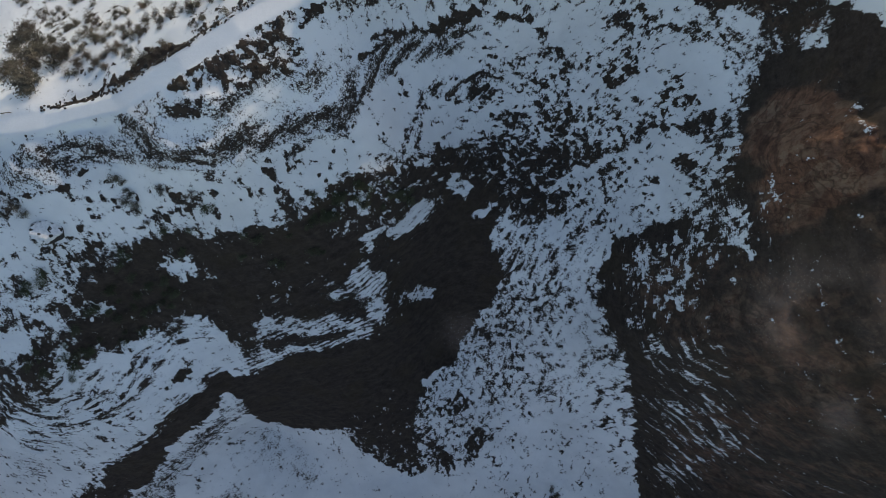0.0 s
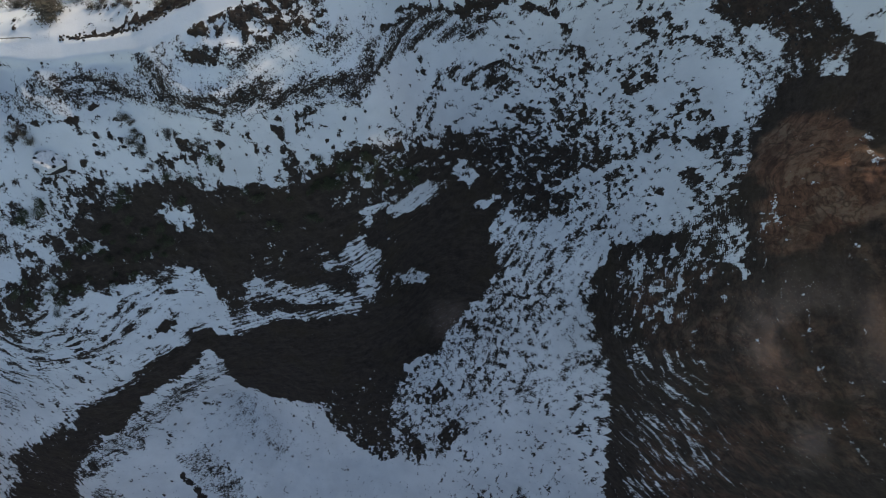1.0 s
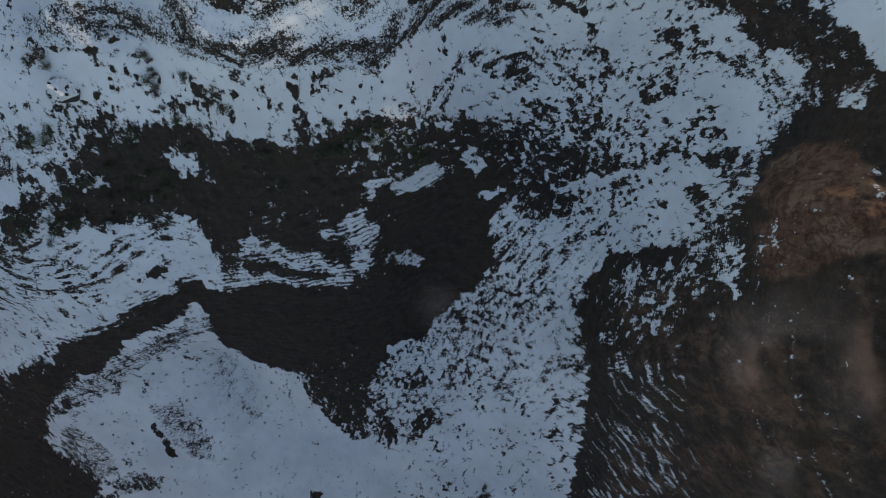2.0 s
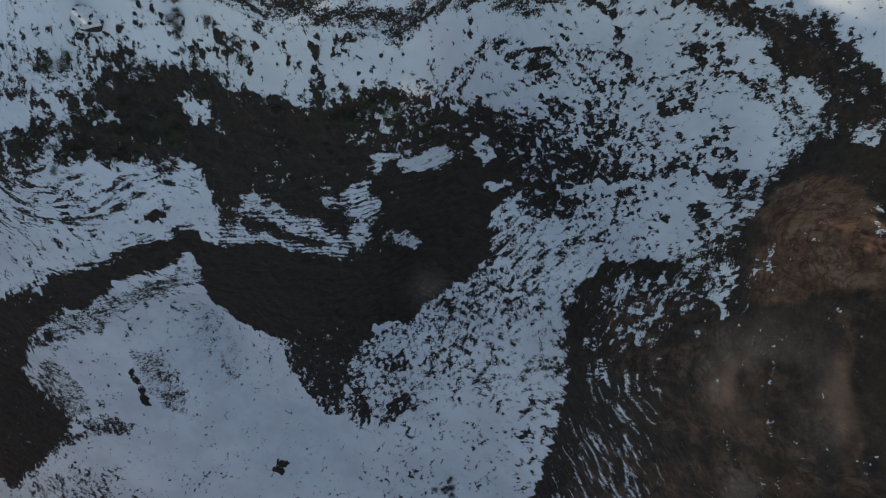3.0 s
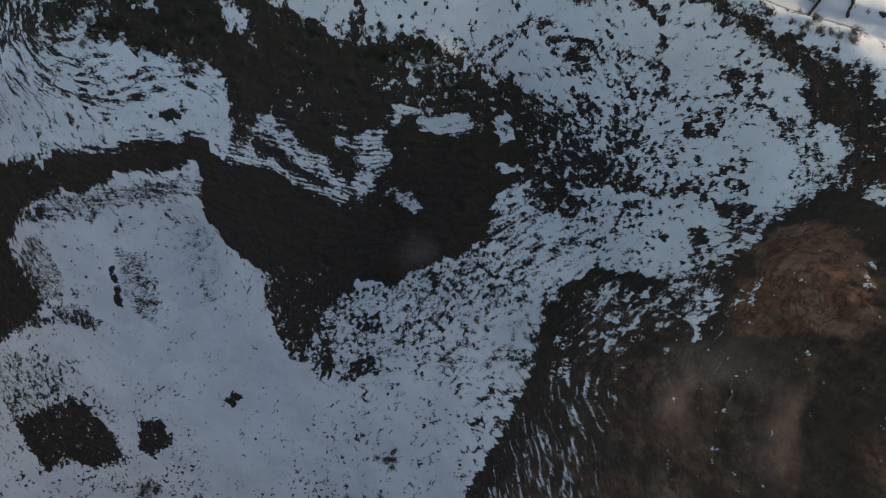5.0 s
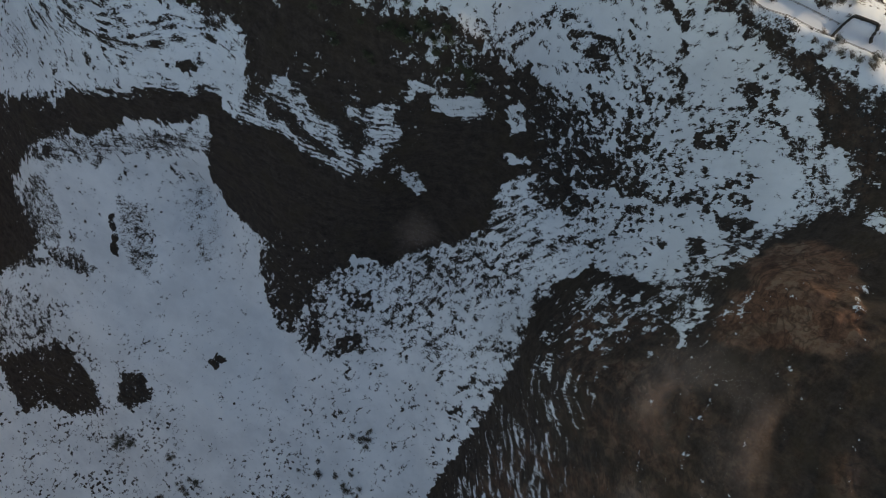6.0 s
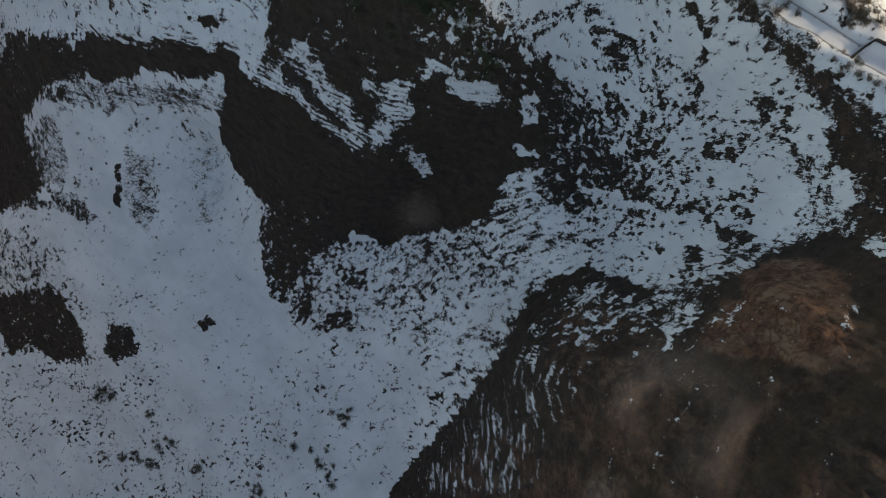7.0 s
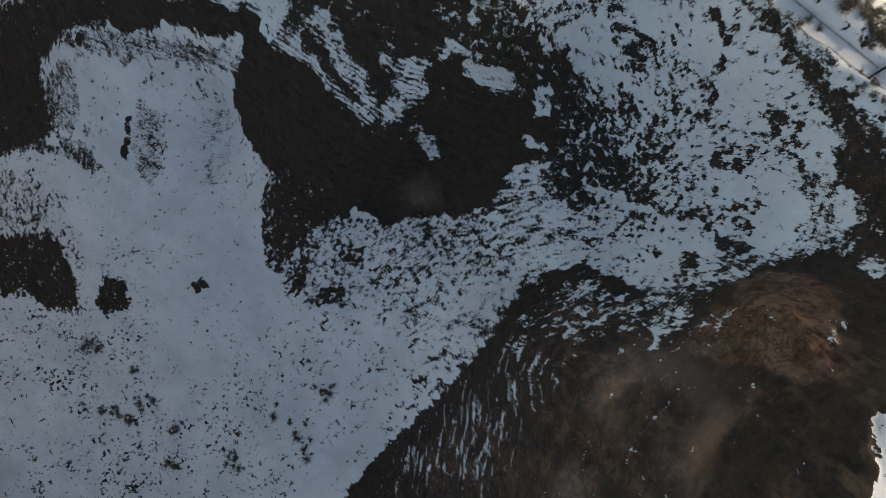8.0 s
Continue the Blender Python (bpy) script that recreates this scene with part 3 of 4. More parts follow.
zone("wall streaks", 0.48, 4, 0.9, [(73, -20.5), (70, -5), (74, 3.5), (80.5, 10.5), (84, 19.5), (86, 19), (90.5, 6.5), (89.5, -1), (85, 0.5), (80, -7), (79.5, -16.5), (77.5, -23.5)])
zone("wall streaks", 0.28, 3, 0.9, [(83, -10), (87.5, -4), (89, -11.5), (85.5, -15.5)])
zone("wall streaks", 0.3, 2.5, 0.9, [(87, 18), (88.5, 23), (94, 10.5), (92.5, 7)])
zone("wall patch", 0.34, 1.5, 0.6, [(99, 32), (101.5, 35.5), (102.5, 32.5), (101.5, 28), (100, 28)])
zone("wall patch", 0.45, 0.9, 0.3, [(101, 23), (102, 24.5), (103.5, 22.5), (102.5, 20.5)])
zone("wall patch", 0.45, 0.7, 0.2, [(91.5, 23), (93, 25.5), (93.5, 24), (92, 22)])
zone("wall patch", 0.8, 0.7, 0.2, [(90.5, 25.5), (91, 26), (91, 24.5), (90.5, 24)])
zone("wall patch", 0.95, 1, 0.3, [(99, 54), (99, 57.5), (100, 59.5), (101, 54), (100, 53.5)])
zone("crest drift", 1.05, 1.5, 0, [(114.5, 19.5), (114.5, 24), (120, 31), (143, 23.5), (130.5, 10.5), (119, 16)])
zone("bush ground", 0.64, 3, 0, [(-41, -265), (-38.5, -278), (-45.5, -291.5), (-55, -291.5), (-57, -278), (-49.5, -264.5)])
zone("bush ground", 0.64, 3, 0, [(12.5, -276.5), (14.5, -283), (11, -290), (6, -291), (4, -284), (7.5, -276.5)])
zone("bush ground", 0.64, 3, 0, [(52.5, -262), (55, -267.5), (52, -274), (47.5, -274.5), (45.5, -269), (48, -262.5)])
zone("bush ground", 0.64, 3, 0, [(-4, -295), (-2.5, -300), (-5, -305), (-9, -305.5), (-10, -300.5), (-7.5, -295.5)])
zone("bush ground", 0.64, 3, 0, [(10.5, -252.5), (11.5, -256.5), (9.5, -261), (6, -261), (5, -257), (7, -252.5)])
zone("bush ground", 0.64, 3, 0, [(67, -213.5), (69, -217.5), (66.5, -222.5), (63, -223), (61.5, -219), (63.5, -214)])
zone("bush ground", 0.64, 3, 0, [(76, -214.5), (77, -217.5), (75.5, -221), (73, -221.5), (71.5, -218.5), (73, -215)])
zone("bush ground", 0.64, 3, 0, [(63.5, -137), (65, -140.5), (63, -144.5), (59.5, -144.5), (58, -141), (60, -137.5)])
zone("bush ground", 0.64, 3, 0, [(89.5, -168.5), (90.5, -171), (89, -174), (86.5, -174.5), (85.5, -172), (87, -169)])
zone("bush ground", 0.64, 3, 0, [(77, -166), (79, -170), (77, -175), (73, -175.5), (71, -171.5), (73, -166.5)])
zone("bush ground", 0.56, 2.5, 0, [(-78.5, 17.5), (-79.5, 16.5), (-81.5, 16.5), (-81.5, 17.5), (-80, 18.5), (-78.5, 18.5)])
zone("bush ground", 0.56, 2.5, 0, [(-84.5, 8.5), (-86, 7.5), (-87, 7.5), (-87, 8.5), (-86, 9.5), (-85, 9.5)])
zone("bush ground", 0.56, 2.5, 0, [(-120.5, 12), (-124.5, 9), (-129.5, 9.5), (-130.5, 12), (-127, 15), (-121.5, 14.5)])
zone("bush ground", 0.56, 2.5, 0, [(-69.5, 15.5), (-71.5, 14), (-73.5, 14), (-73.5, 15.5), (-72, 16.5), (-70, 16.5)])
RED_BAND = [(93.0, 4.0), (86.0, 29.0), (89.5, 37.5), (94.5, 43.5), (98.0, 43.0), (100.5, 36.0), (102.0, 22.5), (102.5, 16.5), (98.0, 13.0), (95.5, 7.0)]


# ---- numeric helpers for the land ----
def value_noise(x, y, seed):
    """Smooth noise from -1 to 1 with features about one unit wide."""
    xi, yi = np.floor(x).astype(np.int64), np.floor(y).astype(np.int64)
    fx, fy = x - xi, y - yi
    fx, fy = fx * fx * fx * (fx * (fx * 6 - 15) + 10), fy * fy * fy * (fy * (fy * 6 - 15) + 10)

    def corner(a, b):
        h = (a * 374761393 + b * 668265263 + seed * 974711) & 0x7FFFFFFF
        h = ((h ^ (h >> 13)) * 1274126177) & 0x7FFFFFFF
        return ((h ^ (h >> 16)) & 0xFFFF) / 32767.5 - 1.0

    top = corner(xi, yi) * (1 - fx) + corner(xi + 1, yi) * fx
    low = corner(xi, yi + 1) * (1 - fx) + corner(xi + 1, yi + 1) * fx
    return top * (1 - fy) + low * fy


def fbm(x, y, size, octaves, seed, gain=0.5, ridged=False):
    total, amp, norm = 0.0, 1.0, 0.0
    for k in range(octaves):
        s, turn = 2.0 ** k / size, 0.6 * k
        n = value_noise((x * math.cos(turn) - y * math.sin(turn)) * s, (x * math.sin(turn) + y * math.cos(turn)) * s, seed + 17 * k)
        total = total + amp * (1 - 2 * np.abs(n) if ridged else n)
        norm, amp = norm + amp, amp * gain
    return total / norm


def step(x, lo, hi):
    u = np.clip((x - lo) / (hi - lo), 0, 1)
    return u * u * (3 - 2 * u)


def line_distance(x, y, line, z=None):
    """The distance to a polyline, and the height z along it at the nearest place."""
    best, height = np.full(x.shape, 1e9), np.zeros(x.shape)
    for k in range(len(line) - 1):
        (ax, ay), (bx, by) = line[k][:2], line[k + 1][:2]
        dx, dy = bx - ax, by - ay
        u = np.clip(((x - ax) * dx + (y - ay) * dy) / (dx * dx + dy * dy), 0, 1)
        d = np.hypot(x - ax - u * dx, y - ay - u * dy)
        if z is not None:
            height = np.where(d < best, z[k] + u * (z[k + 1] - z[k]), height)
        best = np.minimum(best, d)
    return best, height


def inside(x, y, outline):
    """How deep a place lies within an outline: metres, below nought outside."""
    odd = np.zeros(x.shape, bool)
    for k, (ax, ay) in enumerate(outline):
        bx, by = outline[k - 1]
        if ay != by:
            odd ^= ((ay > y) != (by > y)) & (x < (bx - ax) * (y - ay) / (by - ay) + ax)
    d = line_distance(x, y, outline + outline[:1])[0]
    return np.where(odd, d, -d)


class Field:
    """Values on a coarse grid, read smoothly between."""

    def __init__(self, x0, y0, cell, values):
        self.x0, self.y0, self.cell, self.v = x0, y0, cell, values

    def __call__(self, x, y):
        u = np.clip((x - self.x0) / self.cell, 1, self.v.shape[1] - 2.001)
        w = np.clip((y - self.y0) / self.cell, 1, self.v.shape[0] - 2.001)
        i, j = u.astype(int), w.astype(int)
        fu, fw = u - i, w - j
        out = 0.0

        def weights(t):
            return [-(t ** 3) / 6 + t * t / 2 - t / 2 + 1 / 6, t ** 3 / 2 - t * t + 2 / 3, -(t ** 3) / 2 + t * t / 2 + t / 2 + 1 / 6, t ** 3 / 6]

        for b, wy in enumerate(weights(fw)):
            for a, wx in enumerate(weights(fu)):
                out = out + wx * wy * self.v[j + b - 1, i + a - 1]
        return out


def depth_in(x, y, outline, margin):
    """How deep places lie within an outline, worked out only near it."""
    xs, ys = [p[0] for p in outline], [p[1] for p in outline]
    d = np.full(x.shape, -60.0)
    near = (x > min(xs) - margin) & (x < max(xs) + margin) & (y > min(ys) - margin) & (y < max(ys) + margin)
    if near.any():
        d[near] = inside(x[near], y[near], outline)
    return d


X0, X1, Y0, Y1, CELL = -262.0, 172.0, -424.0, 142.0, 3.0


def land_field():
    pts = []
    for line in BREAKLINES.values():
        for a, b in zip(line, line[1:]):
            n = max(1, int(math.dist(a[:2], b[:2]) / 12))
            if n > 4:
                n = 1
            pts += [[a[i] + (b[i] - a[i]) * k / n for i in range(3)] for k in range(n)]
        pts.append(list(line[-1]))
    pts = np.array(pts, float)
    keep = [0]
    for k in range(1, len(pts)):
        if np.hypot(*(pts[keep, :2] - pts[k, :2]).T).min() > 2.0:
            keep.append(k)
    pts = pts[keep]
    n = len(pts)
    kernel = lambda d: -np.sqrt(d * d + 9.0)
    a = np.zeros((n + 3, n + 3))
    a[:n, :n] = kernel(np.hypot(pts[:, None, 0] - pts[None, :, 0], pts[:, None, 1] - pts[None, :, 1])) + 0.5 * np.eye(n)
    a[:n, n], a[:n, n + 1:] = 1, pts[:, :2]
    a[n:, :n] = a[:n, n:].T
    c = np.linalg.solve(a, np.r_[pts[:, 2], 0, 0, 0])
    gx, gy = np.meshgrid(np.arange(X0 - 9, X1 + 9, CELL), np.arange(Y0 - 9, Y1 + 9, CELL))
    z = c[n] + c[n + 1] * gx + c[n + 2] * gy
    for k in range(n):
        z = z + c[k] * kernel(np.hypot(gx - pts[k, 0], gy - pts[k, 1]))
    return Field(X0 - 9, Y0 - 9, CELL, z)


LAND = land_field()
PATH_LINE = BREAKLINES["rim path"]
ROCKY = {"gully": 1, "gully east": 0.9, "cliff": 1, "east wall": 1, "lip rock": 0.8, "north rock": 1, "north east rim": 0.7, "head rock": 0.6,
         "talus foot": 0.5, "floor outcrop": 1, "floor knob": 1, "west dark": 0.7, "small scarp": 0.8,
         "north dark": 1, "rim dark": 0.8, "lip band": 0.6, "lip rubble": 0.5, "ledge arcs": 0.4, "spot cluster": 0.3, "ledge edge rock": 0.8}

# where snow is only dusted between small stones; fan entries also paint shade
DUSTY = {"lip rock": 1, "lip snow": 0.8, "lip band": 0.9, "rim dark": 0.4, "head rock": 0.2, "lip scree": 0.2, "north rock": 0.9, "ledge arcs": 0.2, "fan groove shade": 0.7, "rim drift": 0.4,
         "speckled snow": 0.2, "rim speckle": 0.3, "fan head": 0.6, "bench west": 0.5, "floor west": 0.5, "west ledge": 0.35, "slope fringe": 0.3, "fan rock and shade": 0.8, "fan edge": 0.6,
         "bench fringe": 0.4, "talus middle": 0.5, "talus edge": 0.5, "talus foot": 0.3, "north east slope": 0.2, "bush ground": 0.9, "north east rim": 0.6, "wall patch": 0.3, "rim scrub": 0.8, "thicket ground": 0.9}


def spread(v):
    return v / 0.27


def land(x, y):
    """Height, snow cover, warmth of the rock, banding, and how deep a place lies in the large zones."""
    wx = x + 1.4 * fbm(x, y, 9, 3, 3) + 1.3 * fbm(x, y, 3.0, 3, 5)
    wy = y + 1.4 * fbm(x, y, 9, 3, 4) + 1.3 * fbm(x, y, 3.0, 3, 6)
    cover, banded, rough, dusty = np.full(x.shape, 1.05), np.zeros(x.shape), np.zeros(x.shape), np.zeros(x.shape)
    lying = {}
    red = depth_in(wx, wy, RED_BAND, 8)
    for name, amount, edge, bands, outline in ZONES:
        d = depth_in(wx, wy, outline, 8)
        on = step(d, -edge, edge)
        cover = cover + on * (amount - cover)
        banded = banded + on * (bands - banded)
        rough = rough + on * (ROCKY.get(name, 0.0) - rough)
        dusty = dusty + on * (DUSTY.get(name, 0.0) - dusty)
        lying[name] = np.maximum(d, lying[name]) if name in lying else d
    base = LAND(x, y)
    path_d, path_z = line_distance(x, y, [p[:2] for p in PATH_LINE], [p[2] for p in PATH_LINE])
    # relief of rock and drifted snow
    z = base + rough * (1.9 * fbm(x, y, 17, 4, 11, 0.55, True) + 0.6 * fbm(x, y, 4.0, 3, 12))
    z = z + (1 - rough) * (1.1 * fbm(x, y, 20, 3, 31) + 0.3 * fbm(x, y, 6, 3, 32))
    wall = step(lying["east wall"], 0, 6)
    z = z + wall * (1.3 * fbm(y * 1.0 - 0.2 * x, base * 0.25, 7.0, 3, 15, 0.6, True) + 1.6 * fbm(x, y, 26, 3, 16))
    crag = step(red, -3, 3)
    z = z + crag * (2.2 * fbm(x, y, 11, 3, 17, 0.5, True) + 0.9 * fbm(x, y, 4, 2, 18, 0.5, True))
    bed = z + 2.2 * fbm(x, y, 30, 3, 41) + 0.5 * fbm(x, y, 8, 2, 43)
    ledgy = banded * np.clip(rough + 0.35, 0, 1)
    z = z + ledgy * 0.8 * (5.5 / 6.283) * np.sin(bed * 6.283 / 5.5)
    z = z + banded * 0.55 * (2.1 / 6.283) * np.sin(bed * 6.283 / 2.1 + 1.0)
    # where the snow is broken: clumps of stones, or bands along the bedding
    # the clump pattern is stretched and squeezed to suit the camera's view
    view_y = np.where(y < 0, 0.66 * y, y)
    view_squeeze = 0.5 * (base - 190) * step(y, -15, 30) * step(x, -30, 10)
    clumps = spread(0.95 * fbm(x + view_squeeze, view_y + view_squeeze, 1.6, 2, 51, 0.6) + 0.42 * fbm(x + view_squeeze, view_y + view_squeeze, 7, 3, 52) + 0.25 * fbm(x, y, 45, 2, 53))
    along = np.where(lying["east wall"] > -3, y, x + 0.4 * y)
    bands = spread(0.7 * fbm(along * 0.22, bed * 0.95 + 0.06 * along, 1.0, 4, 61, 0.65) + 0.4 * fbm(x, y, 7, 3, 62) + 0.2 * fbm(x, y, 2.5, 2, 63))
    broken = (1 - banded) * clumps + banded * bands
    cover = cover + (0.24 - 0.15 * dusty) * (1 - 0.45 * wall) * broken
    # snow lies on the treads of the ledges, their risers stay bare
    streaks = spread(fbm(0.36 * y + 0.14 * x, bed * 0.62, 1.0, 3, 66, 0.6))
    treads = np.sin((bed + 0.9 * fbm(x, y, 5, 3, 65)) * 6.283 / 2.1 + 1.0) * (0.7 + 1.1 * fbm(x, y, 6, 2, 64))
    cover = cover + banded * (0.17 * treads * step(cover, 0.25, 0.5) * (1 - wall) * (1 - 0.6 * dusty) + 0.27 * wall * streaks)
    cover = cover - 0.05 * np.clip((1.12 - cover) * 4, 0, 1)
    stony = np.clip((0.55 - cover) * 2.2, 0, 1) * (1 - rough)
    z = z + stony * (0.45 + 0.5 * fbm(x, y, 2.4, 2, 71))
    flat = 1 - step(path_d, 1.8, 4.4)
    z = z + flat * (path_z - z)
    cover = cover + (1 - step(path_d + 0.5 * fbm(x, y, 3, 2, 77), 2.1, 3.1)) * (1.2 - cover)
    warm = np.clip(step(red, -2.5, 2) + 0.25 * step(lying["north east rim"], -2, 2) + step(lying["east wall"], 0, 16) * (0.34 + 0.4 * fbm(x, y, 18, 4, 91)), 0, 1)
    return z, cover, warm, np.stack([banded, dusty]), lying, path_d


def grid_mesh(name, x, y, z, cover, warm, banded, pick):
    """The faces of a grid that are picked, as one mesh with its attributes."""
    ny, nx = x.shape
    idx = np.arange(nx * ny).reshape(ny, nx)
    quads = np.stack([idx[:-1, :-1], idx[:-1, 1:], idx[1:, 1:], idx[1:, :-1]], -1)[pick]
    used, inverse = np.unique(quads, return_inverse=True)
    quads = inverse.reshape(-1, 4)
    me = bpy.data.meshes.new(name)
    me.vertices.add(len(used))
    me.vertices.foreach_set("co", np.stack([v.ravel()[used] for v in (x, y, z)], 1).astype(np.float32).ravel())
    me.loops.add(quads.size)
    me.loops.foreach_set("vertex_index", quads.astype(np.int32).ravel())
    me.polygons.add(len(quads))
    me.polygons.foreach_set("loop_start", np.arange(0, quads.size, 4, dtype=np.int32))
    me.polygons.foreach_set("use_smooth", np.ones(len(quads), bool))
    me.update(calc_edges=True)
    for key, v in (("cover", cover), ("warm", warm), ("banded", banded[0]), ("dusty", banded[1])):
        me.attributes.new(key, "FLOAT", "POINT").data.foreach_set("value", v.ravel()[used].astype(np.float32))
    return me


STEP = 0.54
gx, gy = np.meshgrid(np.arange(X0, X1 + 0.01, STEP), np.arange(Y0, Y1 + 0.01, STEP))
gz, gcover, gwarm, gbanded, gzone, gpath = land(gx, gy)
# snow slides off what is steeper than its surroundings
dzy, dzx = np.gradient(gz, STEP)
slope = np.hypot(dzx, dzy)
soft = LAND(gx, gy)
dby, dbx = np.gradient(soft, STEP)
gcover = gcover - 0.22 * np.clip(slope - np.hypot(dbx, dby), -0.9, 0.9) * (gpath > 3.2)


def middle(v):
    return 0.25 * (v[:-1, :-1] + v[1:, :-1] + v[:-1, 1:] + v[1:, 1:])


fx, fy = middle(gx), middle(gy)
depth = {name: middle(v) for name, v in gzone.items()}
kind = np.full(fx.shape, 0)
crater_side = fy < np.interp(fx, [p[0] for p in PATH_LINE[:15]], [p[1] for p in PATH_LINE[:15]])
kind[~crater_side | (fx > 128) & (fy > -40)] = 1
kind[crater_side & (fy > -135) & (kind == 0)] = 2
kind[(kind == 2) & (depth["north east slope"] > 0)] = 3
edge_line = BREAKLINES["bench edge"]
kind[(kind == 2) & (fy > np.interp(fx, [p[0] for p in edge_line], [p[1] for p in edge_line]) - 6)] = 7
kind[depth["gully"] > 0] = 4
kind[depth["cliff"] > 0] = 4
kind[depth["east wall"] > 0] = 5
kind[middle(gpath) < 3.0] = 6
LAND_PARTS = (
    ("crater_floor", "snow-covered crater floor with scattered dark stones", "crater floor"),
    ("outer_slope", "sunlit snowy outer flank of the volcano", "slope"),
    ("snow_slope", "blue-shaded snow ledges between dark lava cliffs", "snow slope"),
    ("talus_slope", "snowy scree speckled with dark lava stones", "scree slope"),
    ("cliff_face", "bare dark lava cliff in deep shade", "cliff"),
    ("crater_wall", "steep brown rock wall streaked with snow", "crater wall"),
    ("rim_path", "trodden snow-covered footpath along the crater rim", "path"),
    ("snow_bench", "blue-shaded snow bench below the crater rim", "snow slope"),
)
for k, (name, label, category) in enumerate(LAND_PARTS):
    me = grid_mesh(name, gx, gy, gz, gcover, gwarm, gbanded, kind == k)
    me.materials.append(GROUND)
    tagged(new(name, me), label, category, kind="structure")


# ---- the rest of the crater and the volcano's flanks, out to the horizon ----
def landscape():
    cells = np.r_[-4800:-1200:400, -1200:-600:60, -600:600:12, 600:1200:60, 1200:4801:400].astype(float)
    x, y = np.meshgrid(cells, cells)
    cx, cy = np.clip(x, X0, X1), np.clip(y, Y0, Y1)
    off = np.hypot(x - cx, y - cy)
    # unseen far crater walls, added to dim the sky light on the floor
    r = np.hypot(x + 60, y + 175)
    rim = 320 + 20 * fbm(x, y, 160, 2, 81)
    cone = np.where(r < rim, 252 - (rim - r) * 1.05, 252 - (r - rim) * 0.5)
    cone = np.maximum(cone, -620 + 8 * fbm(x, y, 300, 3, 82)) + 5 * fbm(x, y, 45, 4, 83)
    edge = LAND(cx, cy)
    z = edge + step(off, 0, 70) * (cone - edge)
    z = z - 3.0 * (off == 0)
    cover = 0.8 - 0.5 * (r < rim) * step(off, 10, 40) + 0.27 * spread(fbm(x, y, 40, 3, 84))
    mid = lambda v: 0.25 * (v[:-1, :-1] + v[1:, :-1] + v[:-1, 1:] + v[1:, 1:])
    mx, my = mid(x), mid(y)
    keep = ~((mx > X0 + 7) & (mx < X1 - 7) & (my > Y0 + 7) & (my < Y1 - 7))
    me = grid_mesh("ground", x, y, z, cover, 0 * x, (0 * x, 0 * x), keep)
    me.materials.append(GROUND)
    tagged(new("ground", me), "snowy flanks of the volcano round the crater", "ground", kind="structure")


landscape()


# ---- helpers for things ----
def heights(places):
    p = np.array([q[:2] for q in places], float).reshape(1, -1, 2)
    return land(p[..., 0], p[..., 1])[0][0]


def part(name, bm, material, parent=None, label=""):
    me = bpy.data.meshes.new(name)
    bm.to_mesh(me)
    bm.free()
    me.materials.append(material)
    ob = new(name, me)
    ob.parent = parent
    return tagged(ob, label)


def rock_material():
    m = Nodes("lava_rock")
    p = m.place()
    grain, big = m.noise(p, 2.5, 6.0, 0.7), m.noise(p, 0.4, 3.0)
    col = m.mix(m.ramp(grain, 0.3, 0.72), (0.018, 0.016, 0.015), (0.06, 0.052, 0.047))
    col = m.mix(m.math("MULTIPLY", m.ramp(big, 0.45, 0.75), 0.5), col, (0.05, 0.036, 0.028))
    # a dusting of snow on what faces up
    g = m.tree.nodes.new("ShaderNodeNewGeometry")
    s = m.tree.nodes.new("ShaderNodeSeparateXYZ")
    m.set(s.inputs[0], g.outputs["Normal"])
    dust = m.ramp(m.math("ADD", s.outputs["Z"], m.math("MULTIPLY", m.math("SUBTRACT", grain, 0.5), 1.4)), 1.0, 1.2)
    m.set(m.bsdf.inputs["Base Color"], m.mix(dust, col, (0.78, 0.79, 0.81)))
    m.bsdf.inputs["Roughness"].default_value = 0.92
    m.set(m.bsdf.inputs["Normal"], m.bump(grain, 0.8, 0.25))
    return m.mat


def plain_material(name, dark, light, scale=3.0, rough=0.85):
    m = Nodes(name)
    p = m.place()
    n = m.noise(p, scale, 5.0, 0.65)
    info = m.tree.nodes.new("ShaderNodeObjectInfo")
    f = m.math("ADD", m.math("MULTIPLY", m.ramp(n, 0.3, 0.7), 0.7), m.math("MULTIPLY", info.outputs["Random"], 0.3))
    m.set(m.bsdf.inputs["Base Color"], m.mix(f, dark, light))
    m.bsdf.inputs["Roughness"].default_value = rough
    m.set(m.bsdf.inputs["Normal"], m.bump(n, 0.5, 0.1))
    return m.mat


def snow_material():
    m = Nodes("snow_cap")
    p = m.place()
    n, big = m.noise(p, 1.5, 5.0, 0.65), m.noise(p, 0.35, 3.0)
    m.set(m.bsdf.inputs["Base Color"], m.mix(m.ramp(n, 0.35, 0.75), (0.84, 0.85, 0.87), (0.62, 0.63, 0.65)))
    m.bsdf.inputs["Roughness"].default_value = 0.7
    m.set(m.bsdf.inputs["Normal"], m.bump(m.math("ADD", n, big), 0.6, 0.3))
    return m.mat


ROCK, SNOW = rock_material(), snow_material()
TWIG = plain_material("twig_bark", (0.06, 0.045, 0.035), (0.13, 0.1, 0.075))
BROOM = plain_material("dry_broom", (0.065, 0.06, 0.047), (0.19, 0.172, 0.135), 1.2)
SCRUB = plain_material("winter_scrub", (0.065, 0.052, 0.042), (0.19, 0.15, 0.12), 1.2)
GREEN = plain_material("evergreen_scrub", (0.04, 0.046, 0.026), (0.1, 0.115, 0.06), 1.2)
